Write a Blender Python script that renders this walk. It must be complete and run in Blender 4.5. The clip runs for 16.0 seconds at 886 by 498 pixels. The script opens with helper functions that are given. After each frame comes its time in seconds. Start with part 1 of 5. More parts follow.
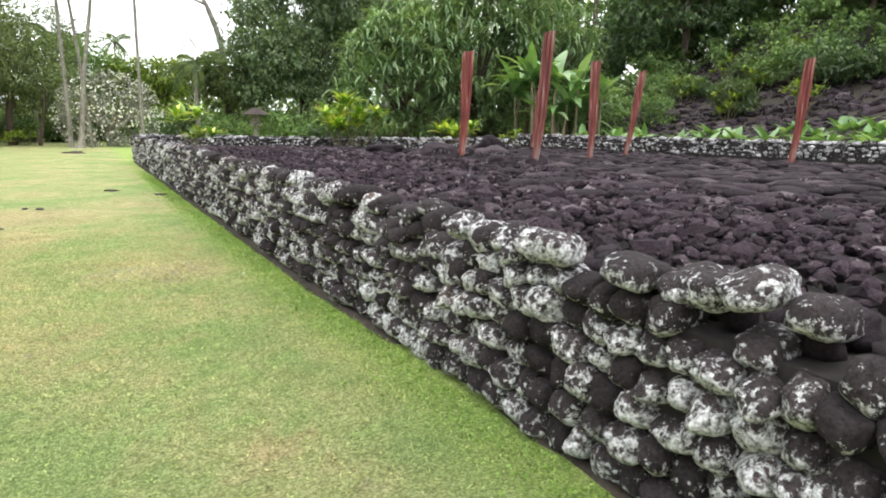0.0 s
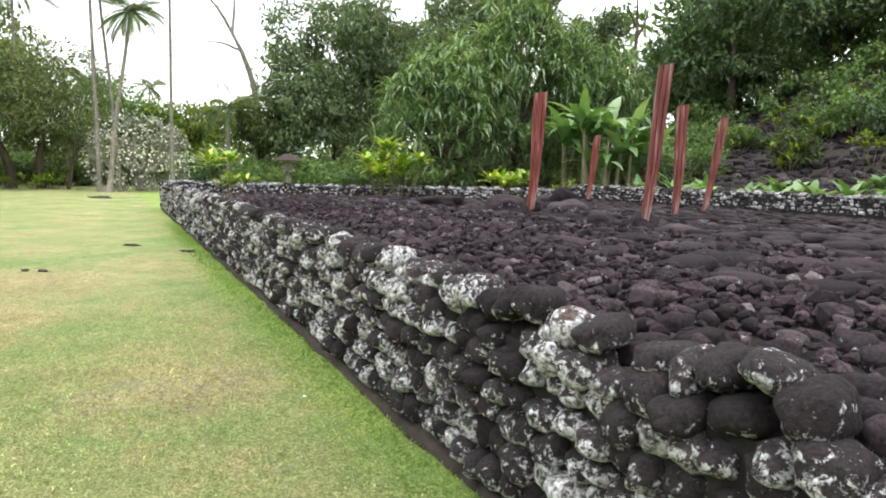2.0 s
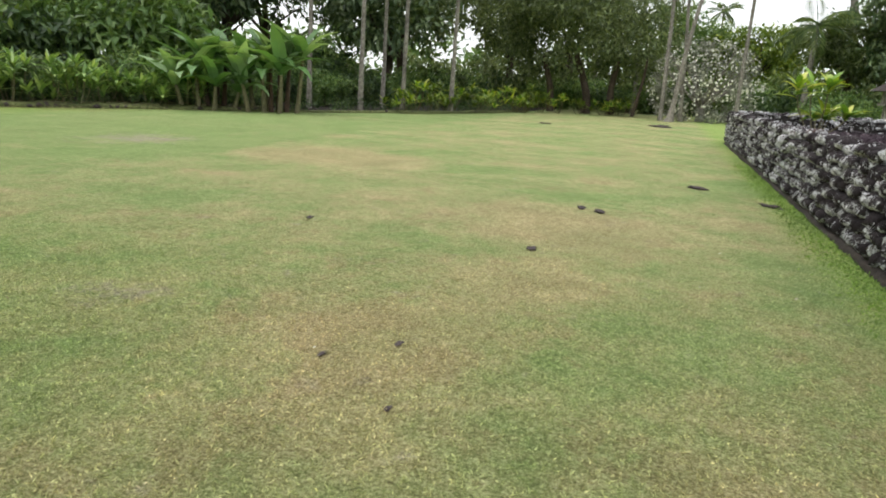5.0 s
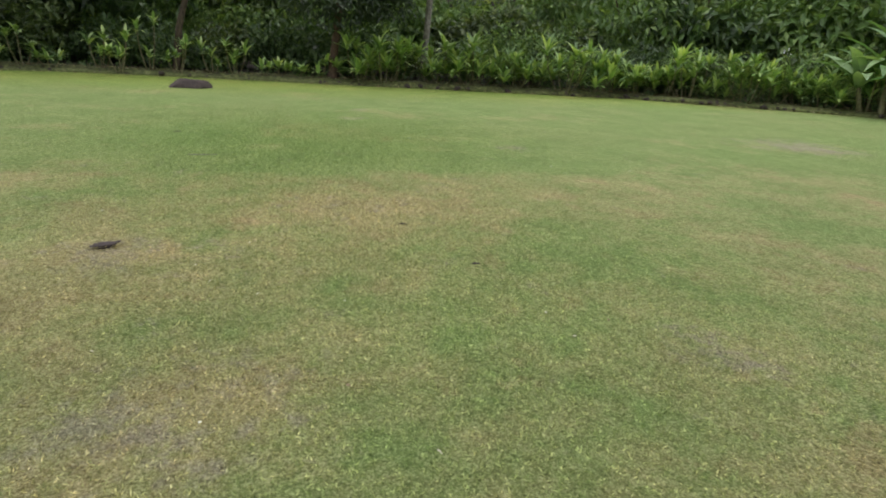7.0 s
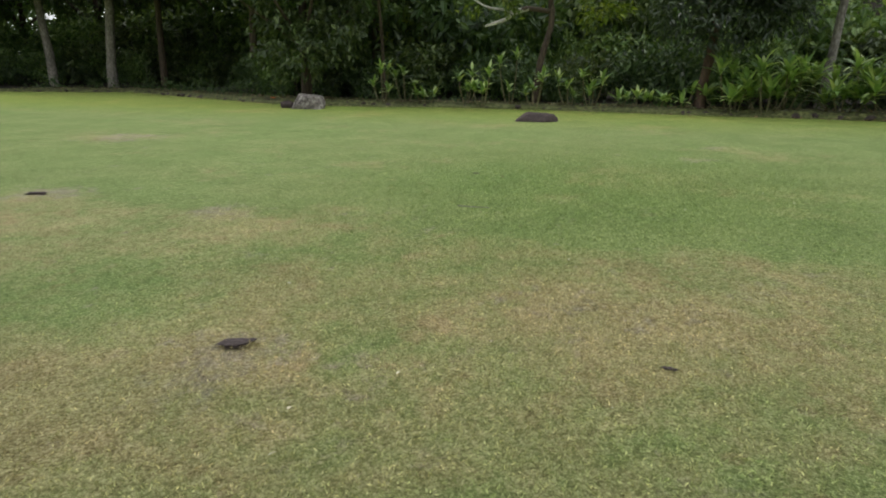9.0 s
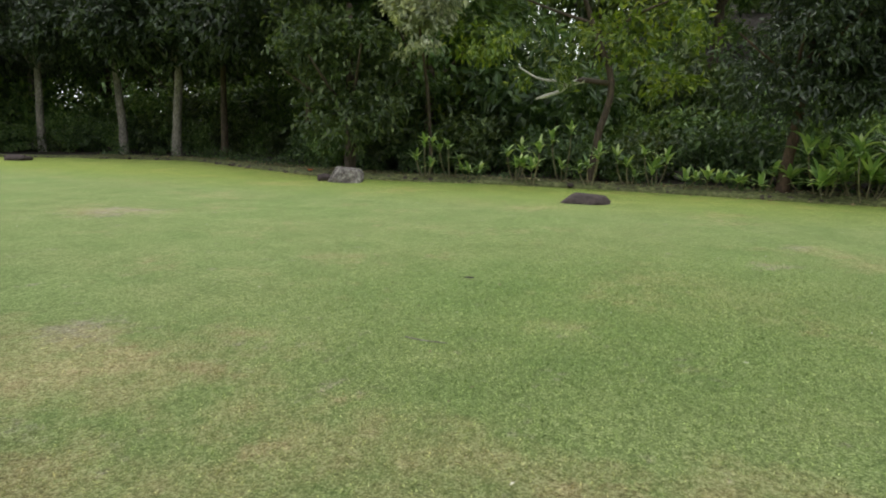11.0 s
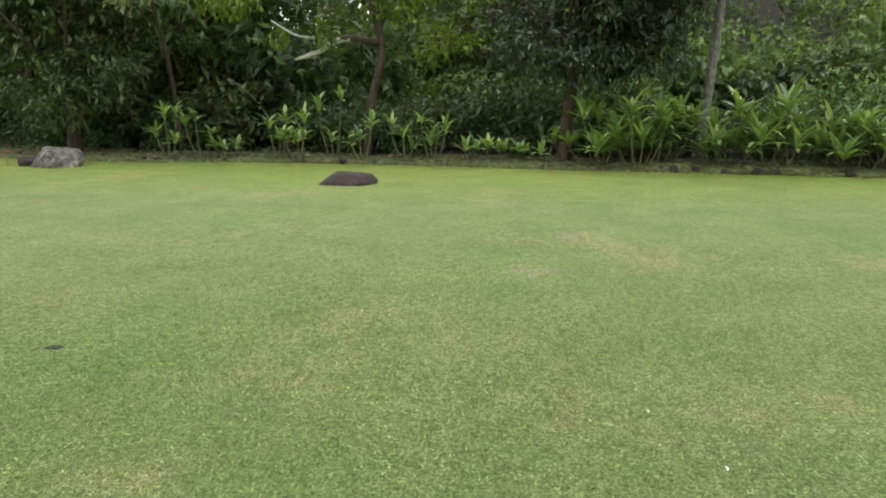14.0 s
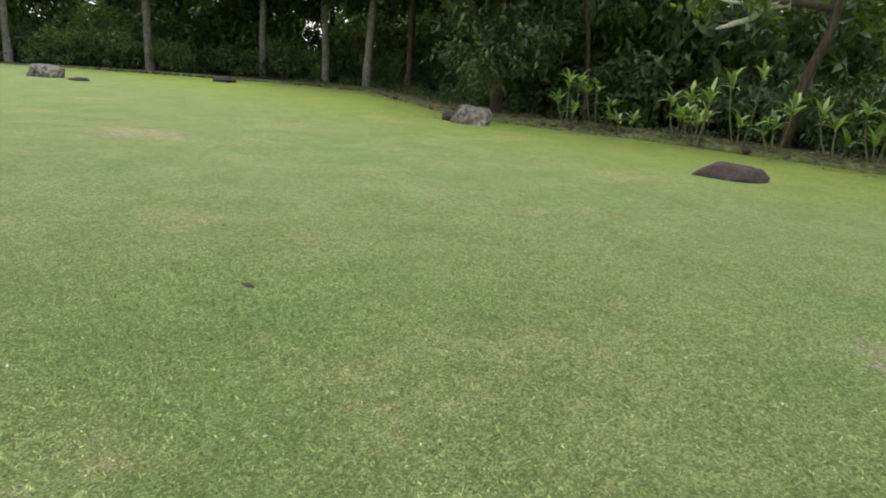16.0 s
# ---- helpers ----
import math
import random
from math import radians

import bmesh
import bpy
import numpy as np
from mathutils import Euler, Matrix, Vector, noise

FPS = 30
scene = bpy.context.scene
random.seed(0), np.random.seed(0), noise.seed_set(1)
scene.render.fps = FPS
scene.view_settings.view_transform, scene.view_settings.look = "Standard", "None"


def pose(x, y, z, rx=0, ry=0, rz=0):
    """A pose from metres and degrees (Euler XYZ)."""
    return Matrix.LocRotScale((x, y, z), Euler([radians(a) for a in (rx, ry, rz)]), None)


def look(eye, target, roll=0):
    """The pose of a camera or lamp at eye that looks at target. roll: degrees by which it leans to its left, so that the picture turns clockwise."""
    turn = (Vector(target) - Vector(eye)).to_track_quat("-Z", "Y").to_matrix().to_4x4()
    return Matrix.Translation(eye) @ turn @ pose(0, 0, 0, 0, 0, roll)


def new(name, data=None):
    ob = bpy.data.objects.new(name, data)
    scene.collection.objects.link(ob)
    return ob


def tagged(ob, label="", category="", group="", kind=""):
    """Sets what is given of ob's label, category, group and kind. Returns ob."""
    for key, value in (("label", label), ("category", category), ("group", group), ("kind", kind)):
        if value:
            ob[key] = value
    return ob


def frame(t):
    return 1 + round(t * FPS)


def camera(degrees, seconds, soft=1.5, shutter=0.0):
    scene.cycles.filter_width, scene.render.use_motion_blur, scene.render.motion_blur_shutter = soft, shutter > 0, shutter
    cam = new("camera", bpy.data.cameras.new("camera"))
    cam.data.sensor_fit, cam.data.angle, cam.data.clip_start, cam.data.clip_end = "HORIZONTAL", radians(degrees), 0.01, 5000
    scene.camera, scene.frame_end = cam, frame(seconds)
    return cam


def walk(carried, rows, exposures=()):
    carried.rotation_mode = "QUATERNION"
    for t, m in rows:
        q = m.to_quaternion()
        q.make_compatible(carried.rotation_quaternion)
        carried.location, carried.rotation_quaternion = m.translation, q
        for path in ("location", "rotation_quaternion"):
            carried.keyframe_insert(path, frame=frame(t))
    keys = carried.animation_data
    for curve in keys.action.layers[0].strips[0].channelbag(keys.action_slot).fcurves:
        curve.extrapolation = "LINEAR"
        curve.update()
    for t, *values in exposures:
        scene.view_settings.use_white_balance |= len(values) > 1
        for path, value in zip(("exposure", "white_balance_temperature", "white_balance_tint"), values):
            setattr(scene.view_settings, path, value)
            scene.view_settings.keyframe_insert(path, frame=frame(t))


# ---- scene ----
cam = camera(70.0, 16.0, soft=1.9)
PATH = [
    (0, (-1.828, -0.502, 1.578), (-0.86, 1.207, 1.201), 0.8),
    (0.5, (-1.769, 0.037, 1.584), (-0.755, 1.729, 1.254), 2.4),
    (1, (-1.664, 0.714, 1.594), (-0.663, 2.415, 1.271), 1.9),
    (1.5, (-1.588, 1.291, 1.63), (-0.702, 3.055, 1.307), 2.4),
    (2, (-1.59, 1.979, 1.617), (-0.673, 3.741, 1.383), 1.5),
    (2.5, (-1.552, 2.602, 1.577), (-0.794, 4.447, 1.428), 1.2),
    (3, (-1.587, 3.279, 1.539), (-0.999, 5.181, 1.341), 1.7),
    (3.5, (-1.586, 3.819, 1.5), (-1.256, 5.745, 1.071), 2.2),
    (4, (-1.563, 4.394, 1.494), (-1.581, 6.307, 0.911), 3.3),
    (4.2, (-1.595, 4.639, 1.474), (-1.719, 6.558, 0.924), 3.3),
    (6.3, (-2.467, 5.301, 1.523), (-3.98, 6.476, 0.949), 4.1),
    (6.5, (-2.515, 5.449, 1.55), (-4.135, 6.444, 0.928), 4.2),
    (7, (-2.744, 5.764, 1.509), (-4.564, 6.324, 0.898), 3.5),
    (7.5, (-3.018, 6.063, 1.528), (-4.949, 6.129, 1.012), 2.5),
    (8, (-3.486, 6.385, 1.506), (-5.381, 6.056, 0.957), 1.8),
    (8.5, (-4.107, 6.564, 1.499), (-5.971, 6.091, 0.95), 0.3),
    (9, (-4.848, 6.739, 1.494), (-6.684, 6.183, 0.929), 0.2),
    (9.5, (-5.453, 6.795, 1.476), (-7.294, 6.228, 0.937), 1.1),
    (10, (-6.052, 6.898, 1.501), (-7.932, 6.331, 1.123), 0.6),
    (10.2, (-6.275, 6.956, 1.511), (-8.141, 6.335, 1.144), 0.6),
    (12.3, (-8.632, 7.113, 1.512), (-10.402, 6.243, 1.182), 1.5),
    (12.5, (-8.801, 7.159, 1.519), (-10.585, 6.318, 1.186), 0.6),
    (13, (-9.239, 7.337, 1.526), (-11.098, 6.704, 1.147), 1.8),
    (13.5, (-9.592, 7.435, 1.531), (-11.484, 6.92, 1.138), 0.8),
    (14, (-10.008, 7.573, 1.529), (-11.942, 7.326, 1.084), 0.2),
    (14.5, (-10.378, 7.868, 1.456), (-12.322, 7.889, 0.985), 2.5),
    (15, (-10.769, 8.052, 1.465), (-12.679, 7.783, 0.937), 2.3),
    (15.5, (-11.198, 8.129, 1.469), (-12.971, 7.398, 0.9), 3.1),
    (16, (-11.652, 8.222, 1.43), (-13.009, 6.86, 0.879), 3.8),
]
walk(cam, [(t, look(eye, target, roll)) for t, eye, target, roll in PATH], [(0, 0.17), (2.5, 0.08), (3.5, -0.14), (4.2, -0.35), (6.5, -0.74), (9, -0.91), (10.2, -0.82), (12.5, -0.38), (14.5, -0.36), (16, -0.52)])

# ---- light ----
SKY_STRENGTH = 0.13
world = bpy.data.worlds.new("overcast_sky")
scene.world = world
world.use_nodes = True
wn, wl = world.node_tree.nodes, world.node_tree.links
wn.clear()
sky = wn.new("ShaderNodeTexSky")
sky.sky_type = "NISHITA"
sky.sun_disc = False
sky.sun_elevation, sky.sun_rotation = radians(62), radians(200)
sky.dust_density, sky.air_density = 4.0, 1.0
cover = wn.new("ShaderNodeTexNoise")
cover.inputs["Scale"].default_value, cover.inputs["Detail"].default_value = 2.2, 5
cloud_ramp = wn.new("ShaderNodeValToRGB")
cloud_ramp.color_ramp.elements[0].color = (15.5, 16.0, 16.6, 1)
cloud_ramp.color_ramp.elements[1].color = (20.5, 20.7, 20.6, 1)
veil = wn.new("ShaderNodeMixRGB")
veil.inputs[0].default_value = 0.86
wbg, wout = wn.new("ShaderNodeBackground"), wn.new("ShaderNodeOutputWorld")
wbg.inputs["Strength"].default_value = SKY_STRENGTH
wl.new(cover.outputs["Fac"], cloud_ramp.inputs[0])
wl.new(sky.outputs[0], veil.inputs[1])
wl.new(cloud_ramp.outputs[0], veil.inputs[2])
wl.new(veil.outputs[0], wbg.inputs["Color"])
wl.new(wbg.outputs[0], wout.inputs["Surface"])

sun = new("sun", bpy.data.lights.new("sun", "SUN"))
sun.data.energy, sun.data.angle, sun.data.color = 1.3, radians(25), (1.0, 0.96, 0.9)
sun.matrix_world = look((-6, -14, 40), (0, 0, 0))

# ---- materials ----


def material(name):
    m = bpy.data.materials.new(name)
    m.use_nodes = True
    n, l = m.node_tree.nodes, m.node_tree.links
    return m, n, l, n["Principled BSDF"]


def ramp(n, stops):
    r = n.new("ShaderNodeValToRGB")
    e = r.color_ramp.elements
    while len(e) < len(stops):
        e.new(0.5)
    for el, (p, c) in zip(e, stops):
        el.position, el.color = p, (*c, 1)
    return r


def noise_at(n, l, scale, detail=6, rough=0.6, coords="world"):
    t = n.new("ShaderNodeTexNoise")
    t.inputs["Scale"].default_value, t.inputs["Detail"].default_value, t.inputs["Roughness"].default_value = scale, detail, rough
    if coords == "world":
        g = n.new("ShaderNodeNewGeometry")
        l.new(g.outputs["Position"], t.inputs["Vector"])
    else:
        g = n.new("ShaderNodeTexCoord")
        l.new(g.outputs["Object"], t.inputs["Vector"])
    return t.outputs["Fac"]


def mixed(n, l, fac, a, b, how="MIX"):
    m = n.new("ShaderNodeMixRGB")
    m.blend_type = how
    for k, v in enumerate((fac, a, b)):
        if isinstance(v, (int, float)):
            m.inputs[k].default_value = v if k == 0 else (v, v, v, 1)
        elif isinstance(v, tuple):
            m.inputs[k].default_value = (*v, 1)
        else:
            l.new(v, m.inputs[k])
    return m.outputs[0]


def bumped(n, l, bsdf, height, strength, distance):
    b = n.new("ShaderNodeBump")
    b.inputs["Strength"].default_value, b.inputs["Distance"].default_value = strength, distance
    l.new(height, b.inputs["Height"])
    l.new(b.outputs[0], bsdf.inputs["Normal"])


def stone_material(name, low, high, amount, tones, wide=2.6, own=0.2, spot=21):
    """Basalt with lichen; low and high bound the lichen's threshold, amount its cover at large scale."""
    m, n, l, b = material(name)
    rnd = n.new("ShaderNodeNewGeometry").outputs["Random Per Island"]
    obr = n.new("ShaderNodeObjectInfo").outputs["Random"]
    add = n.new("ShaderNodeMath")
    add.operation = "ADD"
    l.new(rnd, add.inputs[0])
    l.new(obr, add.inputs[1])
    fract = n.new("ShaderNodeMath")
    fract.operation = "FRACT"
    l.new(add.outputs[0], fract.inputs[0])
    base = ramp(n, tones)
    l.new(fract.outputs[0], base.inputs[0])
    shove = n.new("ShaderNodeVectorMath")
    shove.operation = "MULTIPLY_ADD"
    l.new(fract.outputs[0], shove.inputs[0])
    shove.inputs[1].default_value = (31, 47, 23)
    geo = n.new("ShaderNodeNewGeometry")
    l.new(geo.outputs["Position"], shove.inputs[2])

    def own_noise(scale, detail, rough):
        t = n.new("ShaderNodeTexNoise")
        t.inputs["Scale"].default_value, t.inputs["Detail"].default_value, t.inputs["Roughness"].default_value = scale, detail, rough
        l.new(shove.outputs[0], t.inputs["Vector"])
        return t.outputs["Fac"]

    grain = noise_at(n, l, 55, 5, 0.7)
    col = mixed(n, l, 0.85, base.outputs[0], ramp_of(n, l, grain, [(0.32, (0.25, 0.25, 0.25)), (0.7, (1.9, 1.85, 1.9))]), "MULTIPLY")
    spots = own_noise(spot, 9, 0.74)
    broad = noise_at(n, l, wide, 4, 0.6)
    shift = n.new("ShaderNodeMath")
    shift.operation = "MULTIPLY_ADD"
    l.new(broad, shift.inputs[0])
    shift.inputs[1].default_value = amount
    l.new(spots, shift.inputs[2])
    per = n.new("ShaderNodeMath")
    per.operation = "MULTIPLY_ADD"
    l.new(fract.outputs[0], per.inputs[0])
    per.inputs[1].default_value = own
    l.new(shift.outputs[0], per.inputs[2])
    facing = n.new("ShaderNodeSeparateXYZ")
    l.new(geo.outputs["Normal"], facing.inputs[0])
    moss = n.new("ShaderNodeMath")  # moss keeps the lichen off the stones' upper sides
    moss.operation = "MULTIPLY_ADD"
    l.new(facing.outputs["Z"], moss.inputs[0])
    moss.inputs[1].default_value = -0.095
    l.new(per.outputs[0], moss.inputs[2])
    mask = ramp_of(n, l, moss.outputs[0], [(low, (0, 0, 0)), (high, (1, 1, 1))])
    pale = ramp_of(n, l, noise_at(n, l, 40, 6, 0.7), [(0.39, (0.09, 0.088, 0.08)), (0.48, (0.42, 0.42, 0.425)), (0.60, (0.84, 0.845, 0.87))])
    l.new(mixed(n, l, mask, col, pale), b.inputs["Base Color"])
    b.inputs["Roughness"].default_value = 0.92
    b.inputs["Specular IOR Level"].default_value = 0.25
    bumped(n, l, b, mixed(n, l, 0.5, grain, spots), 1.0, 0.02)
    return m


def ramp_of(n, l, fac, stops):
    r = ramp(n, stops)
    l.new(fac, r.inputs[0])
    return r.outputs[0]


def leaf_material(name, tones, rough=0.4, through_light=0.3, patch=0.6):
    m, n, l, b = material(name)
    g = n.new("ShaderNodeNewGeometry")
    col = ramp_of(n, l, g.outputs["Random Per Island"], tones)
    big = ramp_of(n, l, noise_at(n, l, patch, 3), [(0.3, (0.62, 0.64, 0.6)), (0.7, (1.35, 1.32, 1.15))])
    col = mixed(n, l, 0.8, col, big, "MULTIPLY")
    l.new(col, b.inputs["Base Color"])
    b.inputs["Roughness"].default_value = rough
    b.inputs["Specular IOR Level"].default_value = 0.5
    t = n.new("ShaderNodeBsdfTranslucent")
    l.new(mixed(n, l, 1.0, col, (1.3, 1.25, 0.5), "MULTIPLY"), t.inputs["Color"])
    s = n.new("ShaderNodeMixShader")
    s.inputs[0].default_value = through_light
    l.new(b.outputs[0], s.inputs[1])
    l.new(t.outputs[0], s.inputs[2])
    l.new(s.outputs[0], n["Material Output"].inputs["Surface"])
    return m


def plain_material(name, tones, scale, rough=0.85, bump=0.5, depth=0.01, stretch=None):
    m, n, l, b = material(name)
    if stretch:
        tc, mp = n.new("ShaderNodeTexCoord"), n.new("ShaderNodeMapping")
        mp.inputs["Scale"].default_value = stretch
        l.new(tc.outputs["Object"], mp.inputs["Vector"])
        t = n.new("ShaderNodeTexNoise")
        t.inputs["Scale"].default_value, t.inputs["Detail"].default_value = scale, 7
        l.new(mp.outputs[0], t.inputs["Vector"])
        f = t.outputs["Fac"]
    else:
        f = noise_at(n, l, scale, 7)
    big = ramp_of(n, l, noise_at(n, l, scale * 0.17, 3), [(0.3, (0.7, 0.7, 0.7)), (0.7, (1.25, 1.25, 1.2))])
    l.new(mixed(n, l, 0.9, ramp_of(n, l, f, tones), big, "MULTIPLY"), b.inputs["Base Color"])
    b.inputs["Roughness"].default_value = rough
    bumped(n, l, b, f, bump, depth)
    return m


# dry and bare patches of the lawn: x, y, radius, dryness, bareness
PATCHES = ((-2.9, 12.2, 1.5, 0.42, 0.0), (-2.9, 9.8, 0.9, 0.36, 0.0), (-1.25, 6.9, 0.8, 0.28, 0.12), (-3.4, 8.4, 1.0, 0.25, 0.0), (-8.6, 16.3, 1.8, 0.45, 0.0), (-7.3, 16.2, 1.5, 0.4, 0.0), (-13.0, 16.4, 1.5, 0.1, 0.17), (-12.4, 9.8, 0.5, 0.1, 0.14), (-7.5, 4.7, 0.6, 0.2, 0.13), (-6.6, 4.0, 1.1, 0.3, 0.0), (-5.2, 5.3, 0.8, 0.2, 0.12), (-6.9, 5.4, 0.9, 0.1, 0.05), (-8.6, 6.6, 1.0, 0.06, 0.06), (-9.3, 8.0, 1.2, 0.12, 0.03), (-5.3, 8.2, 0.5, 0.1, 0.1), (-10.4, 2.6, 0.5, 0.25, 0.14), (-10.6, 0.1, 0.7, 0.25, 0.15), (-15.6, -3.4, 1.2, 0.2, 0.14), (-17.7, 8.1, 0.4, 0.1, 0.12), (-15.9, 7.7, 0.4, 0.1, 0.12), (-11.7, 6.9, 0.4, 0.12, 0.06), (-12.1, 6.1, 0.4, 0.12, 0.05), (-10.7, 4.2, 0.8, 0.12, 0.04), (-14.2, 6.4, 1.3, 0.12, 0.0))


def lawn_colour(n, l, fine_scale=60):
    """The lawn's colour by place: green, dry and bare parts at several sizes."""
    g = n.new("ShaderNodeNewGeometry")
    sep = n.new("ShaderNodeSeparateXYZ")
    l.new(g.outputs["Position"], sep.inputs[0])

    def math_of(op, a, b, c=None):
        m = n.new("ShaderNodeMath")
        m.operation = op
        for q, v in enumerate((a, b, c)):
            if v is None:
                continue
            if isinstance(v, (int, float)):
                m.inputs[q].default_value = v
            else:
                l.new(v, m.inputs[q])
        return m.outputs[0]

    fine = noise_at(n, l, fine_scale, 5, 0.8)
    tuft = noise_at(n, l, 19, 6, 0.8)
    mid = noise_at(n, l, 3.6, 6, 0.72)
    broad = noise_at(n, l, 0.5, 4, 0.62)
    speck = mixed(n, l, 0.3, fine, tuft)
    green = ramp_of(n, l, speck, [(0.37, (0.085, 0.125, 0.045)), (0.49, (0.222, 0.290, 0.118)), (0.60, (0.45, 0.52, 0.265))])
    dry = ramp_of(n, l, speck, [(0.38, (0.15, 0.125, 0.066)), (0.49, (0.375, 0.325, 0.178)), (0.60, (0.70, 0.63, 0.42))])
    russet = ramp_of(n, l, speck, [(0.38, (0.08, 0.05, 0.025)), (0.49, (0.33, 0.26, 0.15)), (0.60, (0.58, 0.49, 0.33))])
    soil = ramp_of(n, l, speck, [(0.38, (0.10, 0.08, 0.065)), (0.60, (0.56, 0.50, 0.43))])
    zone = n.new("ShaderNodeMapRange")
    zone.inputs["From Min"].default_value, zone.inputs["From Max"].default_value = -10.75, -9.95
    zone.interpolation_type = "SMOOTHSTEP"
    zone.inputs["To Min"].default_value, zone.inputs["To Max"].default_value = -0.17, 0.02
    wavy = math_of("MULTIPLY_ADD", noise_at(n, l, 0.7, 4, 0.6), 2.4, sep.outputs["X"])
    l.new(math_of("SUBTRACT", wavy, 1.2), zone.inputs["Value"])
    dryness = math_of("ADD", math_of("MULTIPLY_ADD", mid, 0.62, broad), zone.outputs[0])
    bare = mixed(n, l, 0.5, noise_at(n, l, 1.9, 6, 0.7), noise_at(n, l, 8, 5, 0.75))
    for x, y, r, d, b in PATCHES:
        far = n.new("ShaderNodeVectorMath")
        far.operation = "DISTANCE"
        l.new(g.outputs["Position"], far.inputs[0])
        far.inputs[1].default_value = (x, y, 0)
        fall = n.new("ShaderNodeMapRange")
        fall.interpolation_type = "SMOOTHSTEP"
        fall.inputs["From Min"].default_value, fall.inputs["From Max"].default_value = r * 1.25, r * 0.1
        l.new(far.outputs["Value"], fall.inputs["Value"])
        dryness = math_of("MULTIPLY_ADD", fall.outputs[0], d, dryness)
        if b:
            bare = math_of("MULTIPLY_ADD", fall.outputs[0], b, bare)
    col = mixed(n, l, ramp_of(n, l, dryness, [(0.70, (0, 0, 0)), (1.12, (0.92, 0.92, 0.92))]), green, dry)
    rust = math_of("MULTIPLY_ADD", dryness, 0.45, noise_at(n, l, 1.5, 5, 0.7))
    col = mixed(n, l, ramp_of(n, l, rust, [(0.96, (0, 0, 0)), (1.14, (0.4, 0.4, 0.4))]), col, russet)
    col = mixed(n, l, ramp_of(n, l, bare, [(0.575, (0, 0, 0)), (0.68, (0.8, 0.8, 0.8))]), col, soil)
    lush = n.new("ShaderNodeMapRange")
    lush.inputs["From Min"].default_value, lush.inputs["From Max"].default_value = -0.05, 0.5
    l.new(math_of("MULTIPLY_ADD", mid, 1.0, sep.outputs["X"]), lush.inputs["Value"])
    col = mixed(n, l, math_of("MULTIPLY", lush.outputs[0], 0.65), col, ramp_of(n, l, speck, [(0.38, (0.10, 0.18, 0.035)), (0.60, (0.42, 0.58, 0.17))]))
    tint = ramp_of(n, l, noise_at(n, l, 0.3, 3), [(0.35, (1.02, 1.10, 0.93)), (0.65, (1.15, 1.12, 1.03))])
    col = mixed(n, l, 1.0, col, tint, "MULTIPLY")
    mottle = ramp_of(n, l, noise_at(n, l, 1.1, 5, 0.65), [(0.36, (0.90, 0.95, 0.88)), (0.64, (1.14, 1.10, 1.10))])
    col = mixed(n, l, 1.0, col, mottle, "MULTIPLY")
    rim = n.new("ShaderNodeMapRange")
    rim.inputs["From Min"].default_value, rim.inputs["From Max"].default_value = -18.5, -23.0
    l.new(math_of("MULTIPLY_ADD", mid, 3.0, sep.outputs["X"]), rim.inputs["Value"])
    return mixed(n, l, math_of("MULTIPLY", rim.outputs[0], 0.8), col, mixed(n, l, 1.0, col, (1.06, 1.05, 0.60), "MULTIPLY")), speck


def lawn_material():
    m, n, l, b = material("mown_lawn")
    col, speck = lawn_colour(n, l)
    l.new(col, b.inputs["Base Color"])
    b.inputs["Roughness"].default_value = 0.95
    b.inputs["Specular IOR Level"].default_value = 0.12
    bumped(n, l, b, speck, 1.0, 0.05)
    return m


def grass_material():
    m, n, l, b = material("grass_blade")
    col, speck = lawn_colour(n, l, 25)
    g = n.new("ShaderNodeNewGeometry")
    own = ramp_of(n, l, g.outputs["Random Per Island"], [(0, (0.62, 0.70, 0.56)), (0.5, (1.08, 1.12, 0.98)), (0.85, (1.4, 1.38, 1.3)), (1, (1.8, 1.7, 1.6))])
    l.new(mixed(n, l, 1.0, col, own, "MULTIPLY"), b.inputs["Base Color"])
    b.inputs["Roughness"].default_value = 0.7
    b.inputs["Specular IOR Level"].default_value = 0.2
    return m


def wood_paint_material():
    m, n, l, b = material("weathered_red_paint")
    tc, mp = n.new("ShaderNodeTexCoord"), n.new("ShaderNodeMapping")
    mp.inputs["Scale"].default_value = (15, 15, 1.3)
    l.new(tc.outputs["Object"], mp.inputs["Vector"])
    t = n.new("ShaderNodeTexNoise")
    t.inputs["Scale"].default_value, t.inputs["Detail"].default_value = 1.0, 7
    l.new(mp.outputs[0], t.inputs["Vector"])
    red = ramp_of(n, l, t.outputs["Fac"], [(0.28, (0.055, 0.012, 0.010)), (0.46, (0.17, 0.030, 0.024)), (0.58, (0.23, 0.066, 0.052)), (0.68, (0.34, 0.22, 0.20)), (0.78, (0.48, 0.41, 0.39))])
    obr = n.new("ShaderNodeObjectInfo").outputs["Random"]
    tone = ramp_of(n, l, obr, [(0.0, (1, 0.9, 0.85)), (0.5, (0.95, 1.25, 1.3)), (1.0, (1.1, 1.0, 0.9))])
    l.new(mixed(n, l, 1.0, red, tone, "MULTIPLY"), b.inputs["Base Color"])
    b.inputs["Roughness"].default_value = 0.7
    bumped(n, l, b, t.outputs["Fac"], 0.6, 0.01)
    return m


